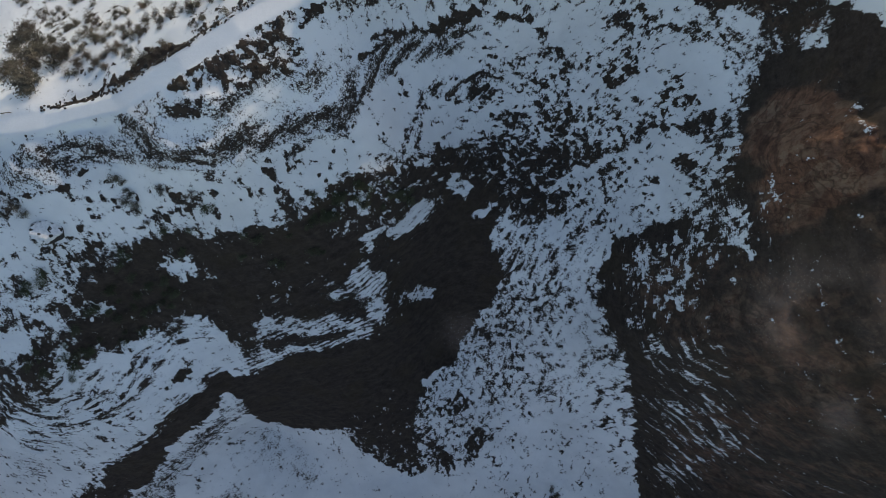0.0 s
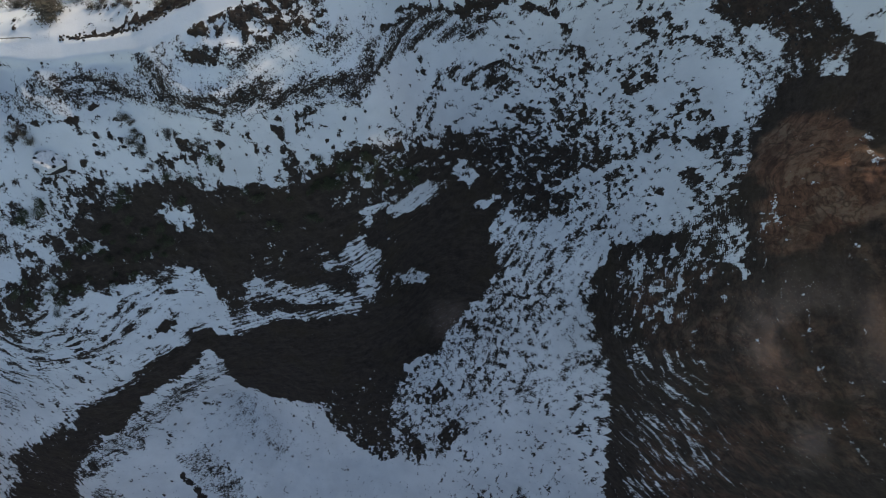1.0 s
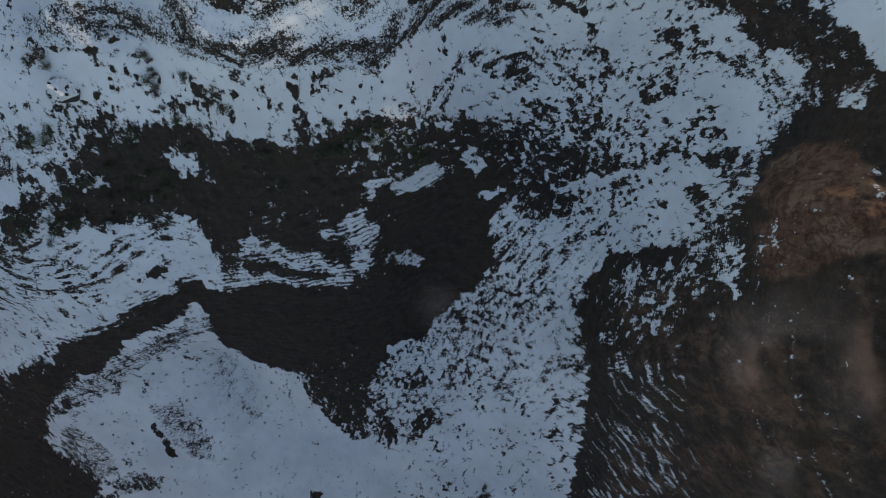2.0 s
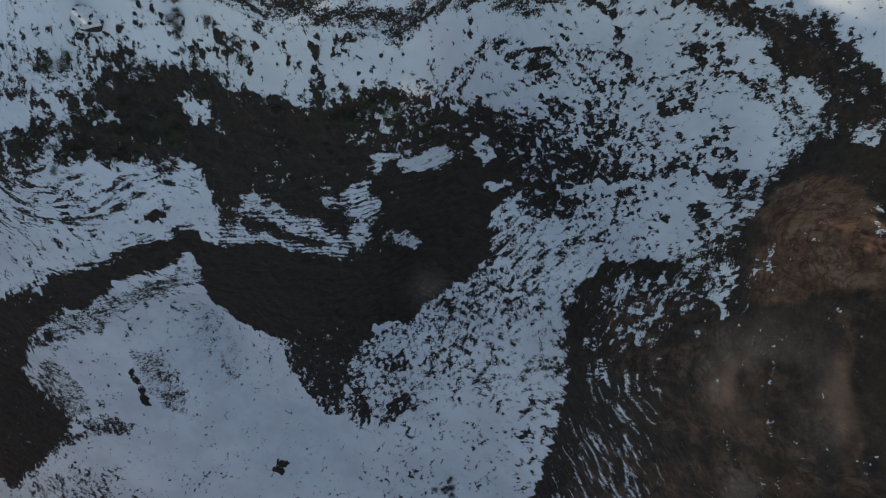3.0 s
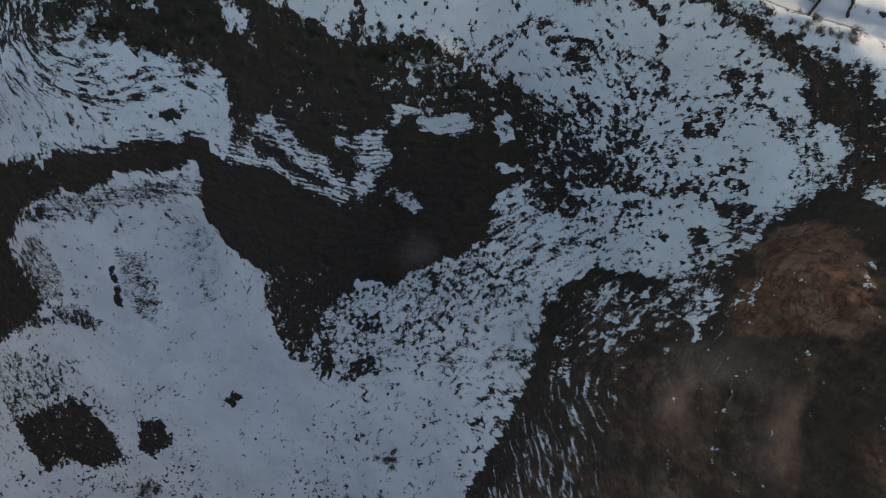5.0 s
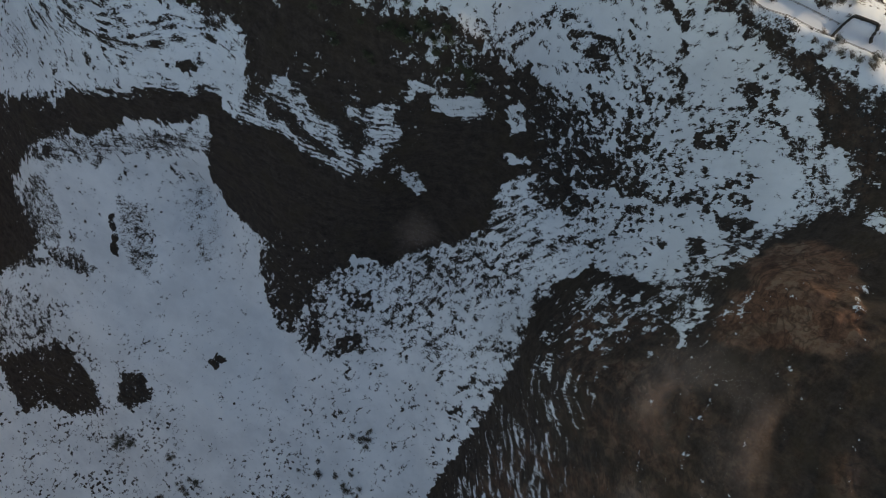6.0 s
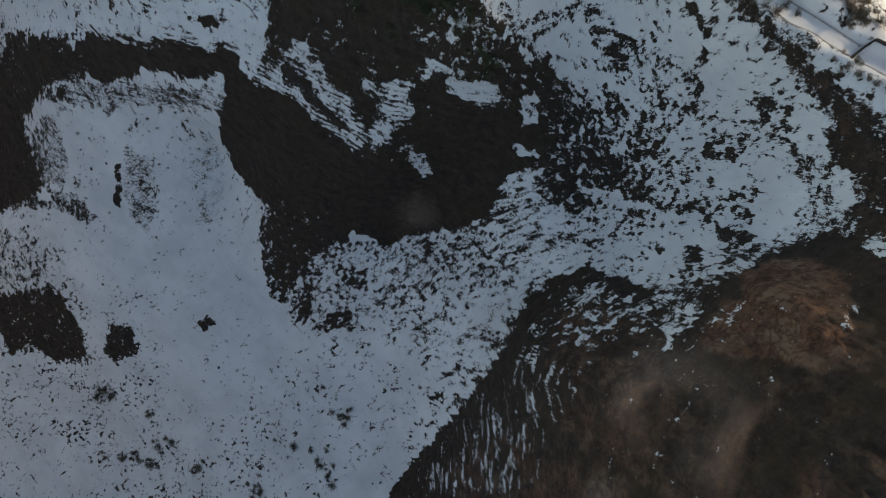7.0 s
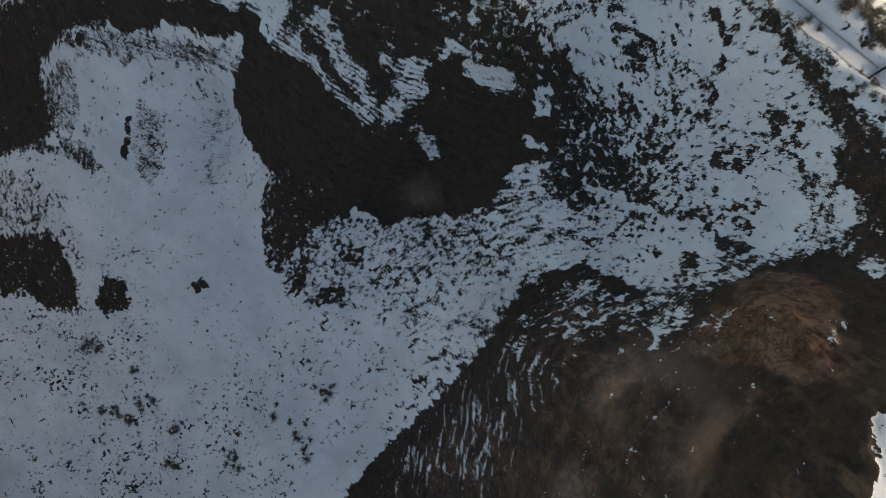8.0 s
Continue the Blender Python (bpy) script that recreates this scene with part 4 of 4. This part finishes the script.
WOOD = plain_material("weathered_wood", (0.06, 0.045, 0.033), (0.16, 0.12, 0.085), 6.0)
STONE = plain_material("wall_stone", (0.018, 0.016, 0.015), (0.06, 0.052, 0.046), 2.0)


def rock_bmesh(seed, detail=2, squash=0.7, rough=0.28):
    rnd = random.Random(seed)
    bm = bmesh.new()
    bmesh.ops.create_icosphere(bm, subdivisions=detail, radius=1.0)
    o = Vector((rnd.uniform(-50, 50), rnd.uniform(-50, 50), rnd.uniform(-50, 50)))
    cuts = [Vector((rnd.uniform(-1, 1), rnd.uniform(-1, 1), rnd.uniform(-0.6, 1))).normalized() for _ in range(7)]
    for v in bm.verts:
        d = v.co.normalized()
        r = 1 + rough * noise.noise(d * 1.3 + o) + 0.12 * noise.noise(d * 3.5 + o)
        for c in cuts:
            r = min(r, 0.68 / max(d.dot(c), 0.05))
        v.co = d * r
        v.co.z *= squash
    return bm



def steam_material():
    m = Nodes("steam")
    p = m.place()
    n = m.noise(p, 0.1, 5.0, 0.6, 0.5)
    veil = m.math("MULTIPLY", m.attr("thickness"), m.ramp(n, 0.22, 0.75))
    m.bsdf.inputs["Base Color"].default_value = (0.75, 0.54, 0.45, 1)
    m.bsdf.inputs["Roughness"].default_value = 1.0
    m.bsdf.inputs["Specular IOR Level"].default_value = 0.0
    m.set(m.bsdf.inputs["Alpha"], m.math("MULTIPLY", veil, 0.17))
    return m.mat


STEAM = steam_material()


def steam_wisp(line, width, label):
    """A drifting wisp: a soft domed veil along a bent line, thin towards its rims and ends."""
    rnd = random.Random(int(line[0][0]))
    verts, faces, thick, across, along = [], [], [], 10, 6
    rows = (len(line) - 1) * along + 1
    for k in range(rows):
        s = k / along
        i = min(int(s), len(line) - 2)
        pts = [Vector(line[max(0, min(len(line) - 1, i + d))]) for d in (-1, 0, 1, 2)]
        t = s - i
        c = 0.5 * (2 * pts[1] + (pts[2] - pts[0]) * t + (2 * pts[0] - 5 * pts[1] + 4 * pts[2] - pts[3]) * t * t
                   + (3 * pts[1] - pts[0] - 3 * pts[2] + pts[3]) * t * t * t)
        way = (pts[2] - pts[1]).normalized()
        side = Vector((-way.y, way.x, 0)).normalized()
        for q in range(across + 1):
            f = 2 * q / across - 1
            w = width * (1 + 0.35 * noise.noise(c * 0.15 + Vector((f, 0, 0))))
            verts.append(c + side * f * w + Vector((0, 0, 0.5 * w * (1 - f * f))))
            end = math.sin(math.pi * k / (rows - 1))
            thick.append((1 - f * f) ** 2 * end)
    for k in range(rows - 1):
        for q in range(across):
            a = k * (across + 1) + q
            faces.append((a, a + 1, a + across + 2, a + across + 1))
    me = bpy.data.meshes.new("steam_wisp")
    me.from_pydata(verts, [], faces)
    me.polygons.foreach_set("use_smooth", np.ones(len(faces), bool))
    me.attributes.new("thickness", "FLOAT", "POINT").data.foreach_set("value", np.array(thick, np.float32))
    me.materials.append(STEAM)
    return tagged(new("steam_wisp", me), label, "steam", "fumarole steam", kind="stuff")


steam_wisp([(95, 1, 268), (91, -3, 262), (86, -7, 256), (83, -13, 251), (84, -20, 251), (88, -26, 254), (94, -30, 258)], 9.5,
           "thin reddish steam drifting off the rock wall")
steam_wisp([(92, -3, 270), (97, -9, 268), (101, -17, 268), (106, -27, 268)], 9.0, "thin grey steam rising along the rock wall")
steam_wisp([(99, -36, 246), (104, -44, 244), (108, -54, 238)], 9.0, "thin grey steam rising along the rock wall")
steam_wisp([(0, -42, 150), (6, -34, 152), (10, -24, 158)], 10.0, "faint steam hanging over the dark cliff")


# ---- boulders that lie on the slopes ----
def boulder_kinds(count):
    made = []
    for k in range(count):
        ob = part("boulder", rock_bmesh(100 + k, 2, 0.62 + 0.05 * (k % 3)), ROCK)
        made.append(tagged(ob, "dark lava boulder half sunk in snow", "boulder", "boulders on the slopes"))
    return made


def scatter_stones():
    """Places on stony ground: denser where the snow is broken."""
    rnd = np.random.default_rng(5)
    ok = np.argwhere((gcover < 0.42) & (gcover > 0.0) & (gy > -330) & (gx < 110) & (gzone["gully"] < -2) & (gzone["cliff"] < -1) & (gzone["east wall"] < -1) & (gzone["west dark"] < -1) & (gzone["floor outcrop"] < -1) & (gzone["cliff west"] < -1))
    pick = ok[rnd.choice(len(ok), 9000, replace=False)]
    return [(gx[a, b], gy[a, b], gz[a, b]) for a, b in pick], rnd


BOULDERS = boulder_kinds(6)
boulder_used = set()


def put_boulder(k, x, y, z, size, turn):
    m = pose(x, y, z - 0.12 * size, 0, 0, turn) @ Matrix.Diagonal((size, size * (0.8 + 0.06 * (k % 5)), size, 1))
    ob = BOULDERS[k % 6]
    if k % 6 in boulder_used:
        ob = copy_thing(ob, m)
    else:
        boulder_used.add(k % 6)
    ob.matrix_basis = m


stones, stone_rnd = scatter_stones()
for k, (x, y, z) in enumerate(stones[:190]):
    put_boulder(k, x, y, z, float(stone_rnd.uniform(0.5, 1.15)), float(stone_rnd.uniform(0, 360)))
RIM_STONES = [(-57, 50), (-63, 43), (-69, 43), (-67, 42), (-70, 42), (-61, 46), (-51, 49), (-19, -121), (-3, -114), (10, -76), (-31, -174), (-30, -176)]
for k, ((x, y), z) in enumerate(zip(RIM_STONES, heights(RIM_STONES))):
    put_boulder(k + 3, x, y, z, 0.5 + 0.25 * (k % 4), 50.0 * k)


def rubble(places, rnd):
    """Stones too many to count, joined into one mesh."""
    kinds = []
    for k in range(8):
        bm = rock_bmesh(300 + k, 1, 0.65, 0.35)
        kinds.append((np.array([v.co[:] for v in bm.verts]), np.array([[v.index for v in f.verts] for f in bm.faces])))
        bm.free()
    verts, faces, n = [], [], 0
    for k, (x, y, z) in enumerate(places):
        v, f = kinds[k % 8]
        size, a = rnd.uniform(0.22, 0.62), rnd.uniform(0, 6.283)
        c, s = math.cos(a), math.sin(a)
        verts.append(np.stack([x + size * (v[:, 0] * c - v[:, 1] * s), y + size * (v[:, 0] * s + v[:, 1] * c), z + size * v[:, 2]], 1))
        faces.append(f + n)
        n += len(v)
    verts, faces = np.concatenate(verts), np.concatenate(faces)
    me = bpy.data.meshes.new("rubble")
    me.vertices.add(len(verts))
    me.vertices.foreach_set("co", verts.astype(np.float32).ravel())
    me.loops.add(faces.size)
    me.loops.foreach_set("vertex_index", faces.astype(np.int32).ravel())
    me.polygons.add(len(faces))
    me.polygons.foreach_set("loop_start", np.arange(0, faces.size, 3, dtype=np.int32))
    me.update(calc_edges=True)
    me.materials.append(ROCK)
    tagged(new("rubble", me), "loose dark lava stones scattered through the snow", "rubble", kind="stuff")


rubble(stones[190:], stone_rnd)


# ---- shrubs ----
def shrub_kind(seed, leaf, label):
    rnd = random.Random(seed)
    root = tagged(new("shrub"), label, "shrub", "shrubs on the slopes")
    stems, leaves = bmesh.new(), bmesh.new()
    for k in range(11):
        a, lean, size = rnd.uniform(0, 6.283), rnd.uniform(0.25, 0.95), rnd.uniform(0.7, 1.1)
        way = Vector((math.cos(a) * lean, math.sin(a) * lean, 0.8)).normalized()
        made = bmesh.ops.create_cone(stems, cap_ends=True, segments=5, radius1=0.035, radius2=0.008, depth=size,
                                     matrix=Matrix.Translation(way * size * 0.5) @ way.to_track_quat("Z", "Y").to_matrix().to_4x4())
        for q in range(44):
            u = rnd.uniform(0.45, 1.15)
            c = way * size * u + Vector((rnd.gauss(0, 0.17), rnd.gauss(0, 0.17), rnd.gauss(0, 0.11)))
            c.z = max(c.z, 0.03)
            d = Vector((rnd.gauss(0, 1), rnd.gauss(0, 1), rnd.gauss(0.5, 1))).normalized() * rnd.uniform(0.05, 0.12)
            e = d.orthogonal().normalized() * rnd.uniform(0.02, 0.045)
            vs = [leaves.verts.new(p) for p in (c - d - e * 0.4, c + e, c + d, c - e)]
            leaves.faces.new(vs)
    part("stem", stems, TWIG, root)
    part("foliage", leaves, leaf, root)
    return root


SHRUB_KINDS = [shrub_kind(1, BROOM, "olive-brown broom shrub standing in snow"), shrub_kind(2, BROOM, "olive-brown broom shrub standing in snow"),
               shrub_kind(3, SCRUB, "bare reddish-brown winter shrub in snow"), shrub_kind(4, SCRUB, "bare reddish-brown winter shrub in snow"),
               shrub_kind(5, BROOM, "olive-brown broom shrub standing in snow")]
SHRUB_PLACES = {}


def shrubs_at(name, places):
    SHRUB_PLACES[name] = places


shrubs_at("flank", [(-112, 66), (-110, 67), (-105, 67), (-101, 66), (-92, 67), (-87, 62), (-116, 62), (-100, 61), (-98, 59), (-87, 58),
    (-82, 58), (-90, 54), (-88, 53), (-84, 53), (-93, 52), (-99, 54), (-95, 51), (-78, 64), (-73, 63), (-80, 61), (-75, 59), (-66, 63),
    (-65, 58), (-62, 59), (-64, 64), (-60, 64), (-104, 49), (-101, 51), (-91, 49), (-96, 49), (-112, 58), (-107, 57), (-72, 66), (-84, 68),
    (-95, 69), (-130, 71), (-127, 73), (-120, 72), (-106, 70)])
shrubs_at("thicket", [(-131, 63), (-128, 65), (-123, 63), (-120, 61), (-129, 60), (-124, 58), (-119, 58), (-115, 58), (-129, 55),
    (-125, 54), (-120, 55), (-116, 53), (-110, 53), (-107, 55), (-126, 51), (-122, 50), (-118, 49), (-115, 47), (-130, 49), (-116, 45),
    (-130, 68), (-111, 56)])
shrubs_at("path side", [(-79, 51), (-76, 52), (-73, 53), (-77, 50), (-73, 54), (-74, 51), (-81, 49), (-71, 52)])
shrubs_at("east flank", [(37.6, 90.4), (38.0, 92.3), (37.8, 94.3), (40.1, 95.0), (43.0, 95.6), (45.8, 96.1), (48.2, 95.8), (49.9, 96.0), (49.3, 97.9), (51.8, 97.4), (44.5, 99.2), (44.4, 102.0), (39.8, 98.5), (32.3, 92.3), (49.2, 103.5), (55.3, 101.4)])
shrubs_at("rim scrub", [(24.6, 76.8), (28.0, 77.4), (31.2, 79.2), (34.6, 79.9), (35.0, 83.5), (38.5, 85.1), (22.4, 76.3), (32.3, 76.5), (55.0, 83.9), (58.3, 84.6), (61.7, 85.3), (55.4, 87.5), (64.4, 86.4), (66.7, 86.8), (70.1, 87.5), (69.6, 89.7), (59.4, 87.7), (58.7, 83.0)])
shrubs_at("bench", [(-94, 20), (-92, 19), (-92, 17), (-91, 16), (-93, 14), (-91, 13), (-92, 12), (-91, 11), (-90, 8), (-80, 18), (-81, 17),
    (-125, 13), (-123, 12), (-129, 10), (-122, 10), (-72, 16), (-74, 15)])
shrubs_at("floor", [(-49, -276), (-49, -285), (-43, -276), (11, -283), (7, -282), (49, -269), (52, -267), (-6, -300), (9, -256), (4, -268),
    (63, -218), (68, -217), (74, -218), (61, -141), (63, -140), (88, -171), (58, -179), (73, -171), (76, -171), (-3, -289), (-16, -256),
    (-14, -313), (32, -248)])
shrubs_at("gully", [(-36.5, 16), (-34.5, 13.5), (-30.5, 18), (-25.5, 19.5), (-28, 14), (-33.5, 10.5), (-22.5, 17.5), (-17.5, 20.5), (-40, 12), (-44, 9), (-16, 17.5),
    (-12.5, 19.5), (-102.5, -5), (-101.5, -11), (-98.5, -15), (-109, -15), (-115.5, -23), (-106, -21), (-123, -28.5), (-129.5, -38.5), (-135, -46.5), (-137.5, -38),
    (-123.5, -35), (-93.5, -15.5), (-98.5, -19.5), (-112, -29.5), (-81.5, 5.5), (-65, 3), (-56, 0), (-45.5, 2), (-128.5, -9.5), (-132, -10.5)])
SHRUB_SIZE = {"gully": 2.6, "flank": 2.2, "thicket": 4.2, "path side": 2.0, "east flank": 3.0, "rim scrub": 2.2, "bench": 2.2, "floor": 3.2}


def scrub(name, label, material, kinds, rnd, count, reach):
    """Low scrub too dense to count: many shrubs joined into one mesh."""
    verts, faces, n = [], [], 0
    leaf = [next(o.data for o in SHRUB_KINDS[k].children if o.name.startswith("foliage")) for k in kinds]
    shapes = [(np.array([v.co[:] for v in me.vertices]), np.array([p.vertices[:] for p in me.polygons])) for me in leaf]
    spots = [(x + rnd.gauss(0, reach), y + rnd.gauss(0, reach)) for x, y in SHRUB_PLACES[name] for _ in range(count)]
    for k, ((x, y), z) in enumerate(zip(spots, heights(spots))):
        v, f = shapes[k % len(shapes)]
        s, a = SHRUB_SIZE[name] * rnd.uniform(0.5, 1.15), rnd.uniform(0, 6.283)
        c, d = math.cos(a) * s, math.sin(a) * s
        verts.append(np.stack([x + v[:, 0] * c - v[:, 1] * d, y + v[:, 0] * d + v[:, 1] * c, z - 0.05 + 0.8 * s * v[:, 2]], 1))
        faces.append(f + n)
        n += len(v)
    me = bpy.data.meshes.new("scrub")
    me.from_pydata(np.concatenate(verts).tolist(), [], np.concatenate(faces).tolist())
    me.materials.append(material)
    tagged(new("scrub", me), label, "scrub", kind="stuff")


def plant_shrubs():
    rnd = random.Random(9)
    first = set()
    scrub("flank low", "low grey-brown winter scrub scattered over the snowy flank", BROOM, (0, 1, 4), random.Random(10), 2, 1.6)
    scrub("gully", "dark green evergreen scrub on the shaded cliff ledges", GREEN, (0, 1, 4), random.Random(11), 3, 2.6)
    for name, places in SHRUB_PLACES.items():
        if name in ("flank low", "gully"):
            continue
        for (x, y), z in zip(places, heights(places)):
            for n in range({"flank": 2, "thicket": 2, "floor": 4, "east flank": 2}.get(name, 1)):
                k = rnd.randrange(5)
                s = SHRUB_SIZE[name] * rnd.uniform(0.55, 1.15) * (1 if n == 0 else 0.75)
                reach = 6.5 if name == "floor" else 2.3
                dx, dy = (0, 0) if n == 0 else (rnd.gauss(0, reach * 0.6), rnd.gauss(0, reach * 0.6))
                zz = z if n == 0 else heights([(x + dx, y + dy)])[0]
                m = pose(x + dx, y + dy, zz - 0.05, 0, 0, rnd.uniform(0, 360)) @ Matrix.Diagonal((s, s * rnd.uniform(0.8, 1.2), s * 0.8, 1))
                ob = SHRUB_KINDS[k] if k not in first else copy_thing(SHRUB_KINDS[k], m)
                first.add(k)
                ob.matrix_basis = m


spare = random.Random(33)
SHRUB_PLACES["flank low"] = [(x, y) for x, y in ((spare.uniform(-150, -45), spare.uniform(46, 92)) for _ in range(190))
                             if y > 53 + 0.30 * (x + 67) + 6 and noise.noise(Vector((x * 0.06, y * 0.06, 2))) > -0.15]
SHRUB_SIZE["flank low"] = 1.6
plant_shrubs()


# ---- the rim path's fences: posts with two rails ----
def offset_line(line, off, start, end, gap):
    """Places every gap metres along a polyline, off metres to its left."""
    out, left = [], 0.0
    for a, b in zip(line, line[1:]):
        d = math.dist(a[:2], b[:2])
        ux, uy = (b[0] - a[0]) / d, (b[1] - a[1]) / d
        while left < d:
            x, y = a[0] + ux * left - uy * off, a[1] + uy * left + ux * off
            if start <= x <= end:
                out.append((x, y))
            left += gap
        left -= d
    return out


def fence(off, start, end, label, gap=2.6):
    root = tagged(new("fence"), label, "fence", "fences along the rim path")
    places = offset_line(PATH_LINE, off, start, end, gap)
    tops = heights(places)
    post_bm = bmesh.new()
    bmesh.ops.create_cone(post_bm, cap_ends=True, segments=7, radius1=0.09, radius2=0.075, depth=1.4, matrix=Matrix.Translation((0, 0, 0.5)))
    root.location = (*places[0], tops[0])
    shared = part("post", post_bm, WOOD, root)
    for k, ((x, y), z) in enumerate(zip(places, tops)):
        ob = shared if k == 0 else new("post", shared.data)
        ob.parent = root
        ob.location = Vector((x, y, z)) - root.location
        ob.rotation_euler = (0.03 * math.sin(k * 3.1), 0.03 * math.cos(k * 2.3), k)
    for k in range(len(places) - 1):
        for h in (0.55, 1.0):
            a, b = Vector((*places[k], tops[k] + h)), Vector((*places[k + 1], tops[k + 1] + h))
            if (b - a).length > 2 * gap:
                continue
            bm = bmesh.new()
            bmesh.ops.create_cone(bm, cap_ends=True, segments=6, radius1=0.055, radius2=0.05, depth=(b - a).length + 0.2,
                                  matrix=Matrix.Translation((a + b) / 2 - root.location) @ (b - a).to_track_quat("Z", "Y").to_matrix().to_4x4())
            part("rail", bm, WOOD, root)
    return root


fence(3.4, -88, -6, "weathered wooden post-and-rail fence above the stone edging of the path")
fence(1.9, -4, 57, "weathered wooden post-and-rail fence on the outer edge of the path")
fence(-3.2, -5, 75, "weathered wooden post-and-rail fence on the crater edge of the path")
fence(3.2, -145, -117, "weathered wooden post-and-rail fence at the path bend")


# ---- low dry-stone edging along the outer side of the path ----
def stone_edging():
    rnd = random.Random(21)
    root = tagged(new("stone_edging"), "low edging of dark lava stones along the snowy path", "stone edging")
    places = []
    for x, y in offset_line(PATH_LINE, 3.7, -110, -32, 0.62):
        for n in range(2 if rnd.random() < 0.85 else 1):
            if noise.noise(Vector((x * 0.12, y * 0.12, 4))) > (-0.6 if x < -85 else -0.32):
                places.append((x + rnd.gauss(0, 0.5), y + rnd.gauss(0, 0.55)))
    places = places[:300]
    kinds = []
    for k in range(5):
        bm = rock_bmesh(500 + k, 1, 0.75, 0.3)
        me = bpy.data.meshes.new("stone")
        bm.to_mesh(me)
        bm.free()
        me.materials.append(STONE)
        kinds.append(me)
    root.location = (*places[0], heights(places[:1])[0])
    for k, ((x, y), z) in enumerate(zip(places, heights(places))):
        ob = new("stone", kinds[k % 5])
        ob.parent = root
        s = rnd.uniform(0.25, 0.6)
        ob.matrix_basis = Matrix.Translation(-root.location) @ pose(x, y, z + 0.15 * s, 0, 0, rnd.uniform(0, 360)) @ Matrix.Diagonal((s, s * 0.8, s * 1.1, 1))


stone_edging()


# ---- the great snow-capped block on the bench ----
def snow_capped_block(x, y):
    root = tagged(new("rock_block"), "large lava block with a thick rounded snow cap", "rock")
    z = heights([(x, y)])[0]
    root.location = (x, y, z - 0.6)
    bm = rock_bmesh(77, 3, 0.62, 0.35)
    bmesh.ops.scale(bm, vec=(5.2, 4.4, 6.4), verts=bm.verts)
    part("block", bm, ROCK, root)
    cap = rock_bmesh(77, 4, 0.62, 0.35)
    bmesh.ops.scale(cap, vec=(5.2, 4.4, 6.5), verts=cap.verts)
    for v in cap.verts:
        v.co += Vector((0, 0, 0.22)) + 0.3 * noise.noise(v.co * 0.8) * Vector((0, 0, 1))
    bare = lambda c: c.z < 0.9 or noise.noise(c * 0.55) + 0.5 * noise.noise(c * 1.4) > 0.36
    bmesh.ops.delete(cap, geom=[f for f in cap.faces if bare(f.calc_center_median())], context="FACES")
    part("snow_cap", cap, SNOW, root, "rounded cap of fresh snow")
    return root


snow_capped_block(-117, 5.6)


# ---- low retaining wall of lava blocks where the path bends ----
def retaining_wall(corners):
    root = tagged(new("retaining_wall"), "low retaining wall of dark lava blocks beside the path", "wall")
    rnd = random.Random(64)
    bm = bmesh.new()
    bmesh.ops.create_cube(bm, size=1.0)
    bmesh.ops.bevel(bm, geom=list(bm.edges), offset=0.09, segments=1, affect="EDGES")
    me = bpy.data.meshes.new("wall_block")
    bm.to_mesh(me)
    bm.free()
    me.materials.append(STONE)
    root.location = (*corners[0], heights(corners[:1])[0])
    for a, b in zip(corners, corners[1:]):
        n = max(2, int(math.dist(a, b) / 0.85))
        turn = math.degrees(math.atan2(b[1] - a[1], b[0] - a[0]))
        places = [(a[0] + (b[0] - a[0]) * (k + 0.5) / n, a[1] + (b[1] - a[1]) * (k + 0.5) / n) for k in range(n)]
        for (x, y), z in zip(places, heights(places)):
            for course in range(3):
                ob = new("wall_block", me)
                ob.parent = root
                ob.matrix_basis = (Matrix.Translation(-root.location) @ pose(x + rnd.uniform(-0.05, 0.05), y, z - 0.05 + 0.36 * course, 0, 0, turn + rnd.uniform(-4, 4))
                                   @ Matrix.Diagonal((0.86 * rnd.uniform(0.9, 1.0), 0.6 * rnd.uniform(0.85, 1.1), 0.37, 1)))


retaining_wall([(58.1, 89.8), (58.0, 96.6), (64.5, 99.3), (67.0, 95.2)])
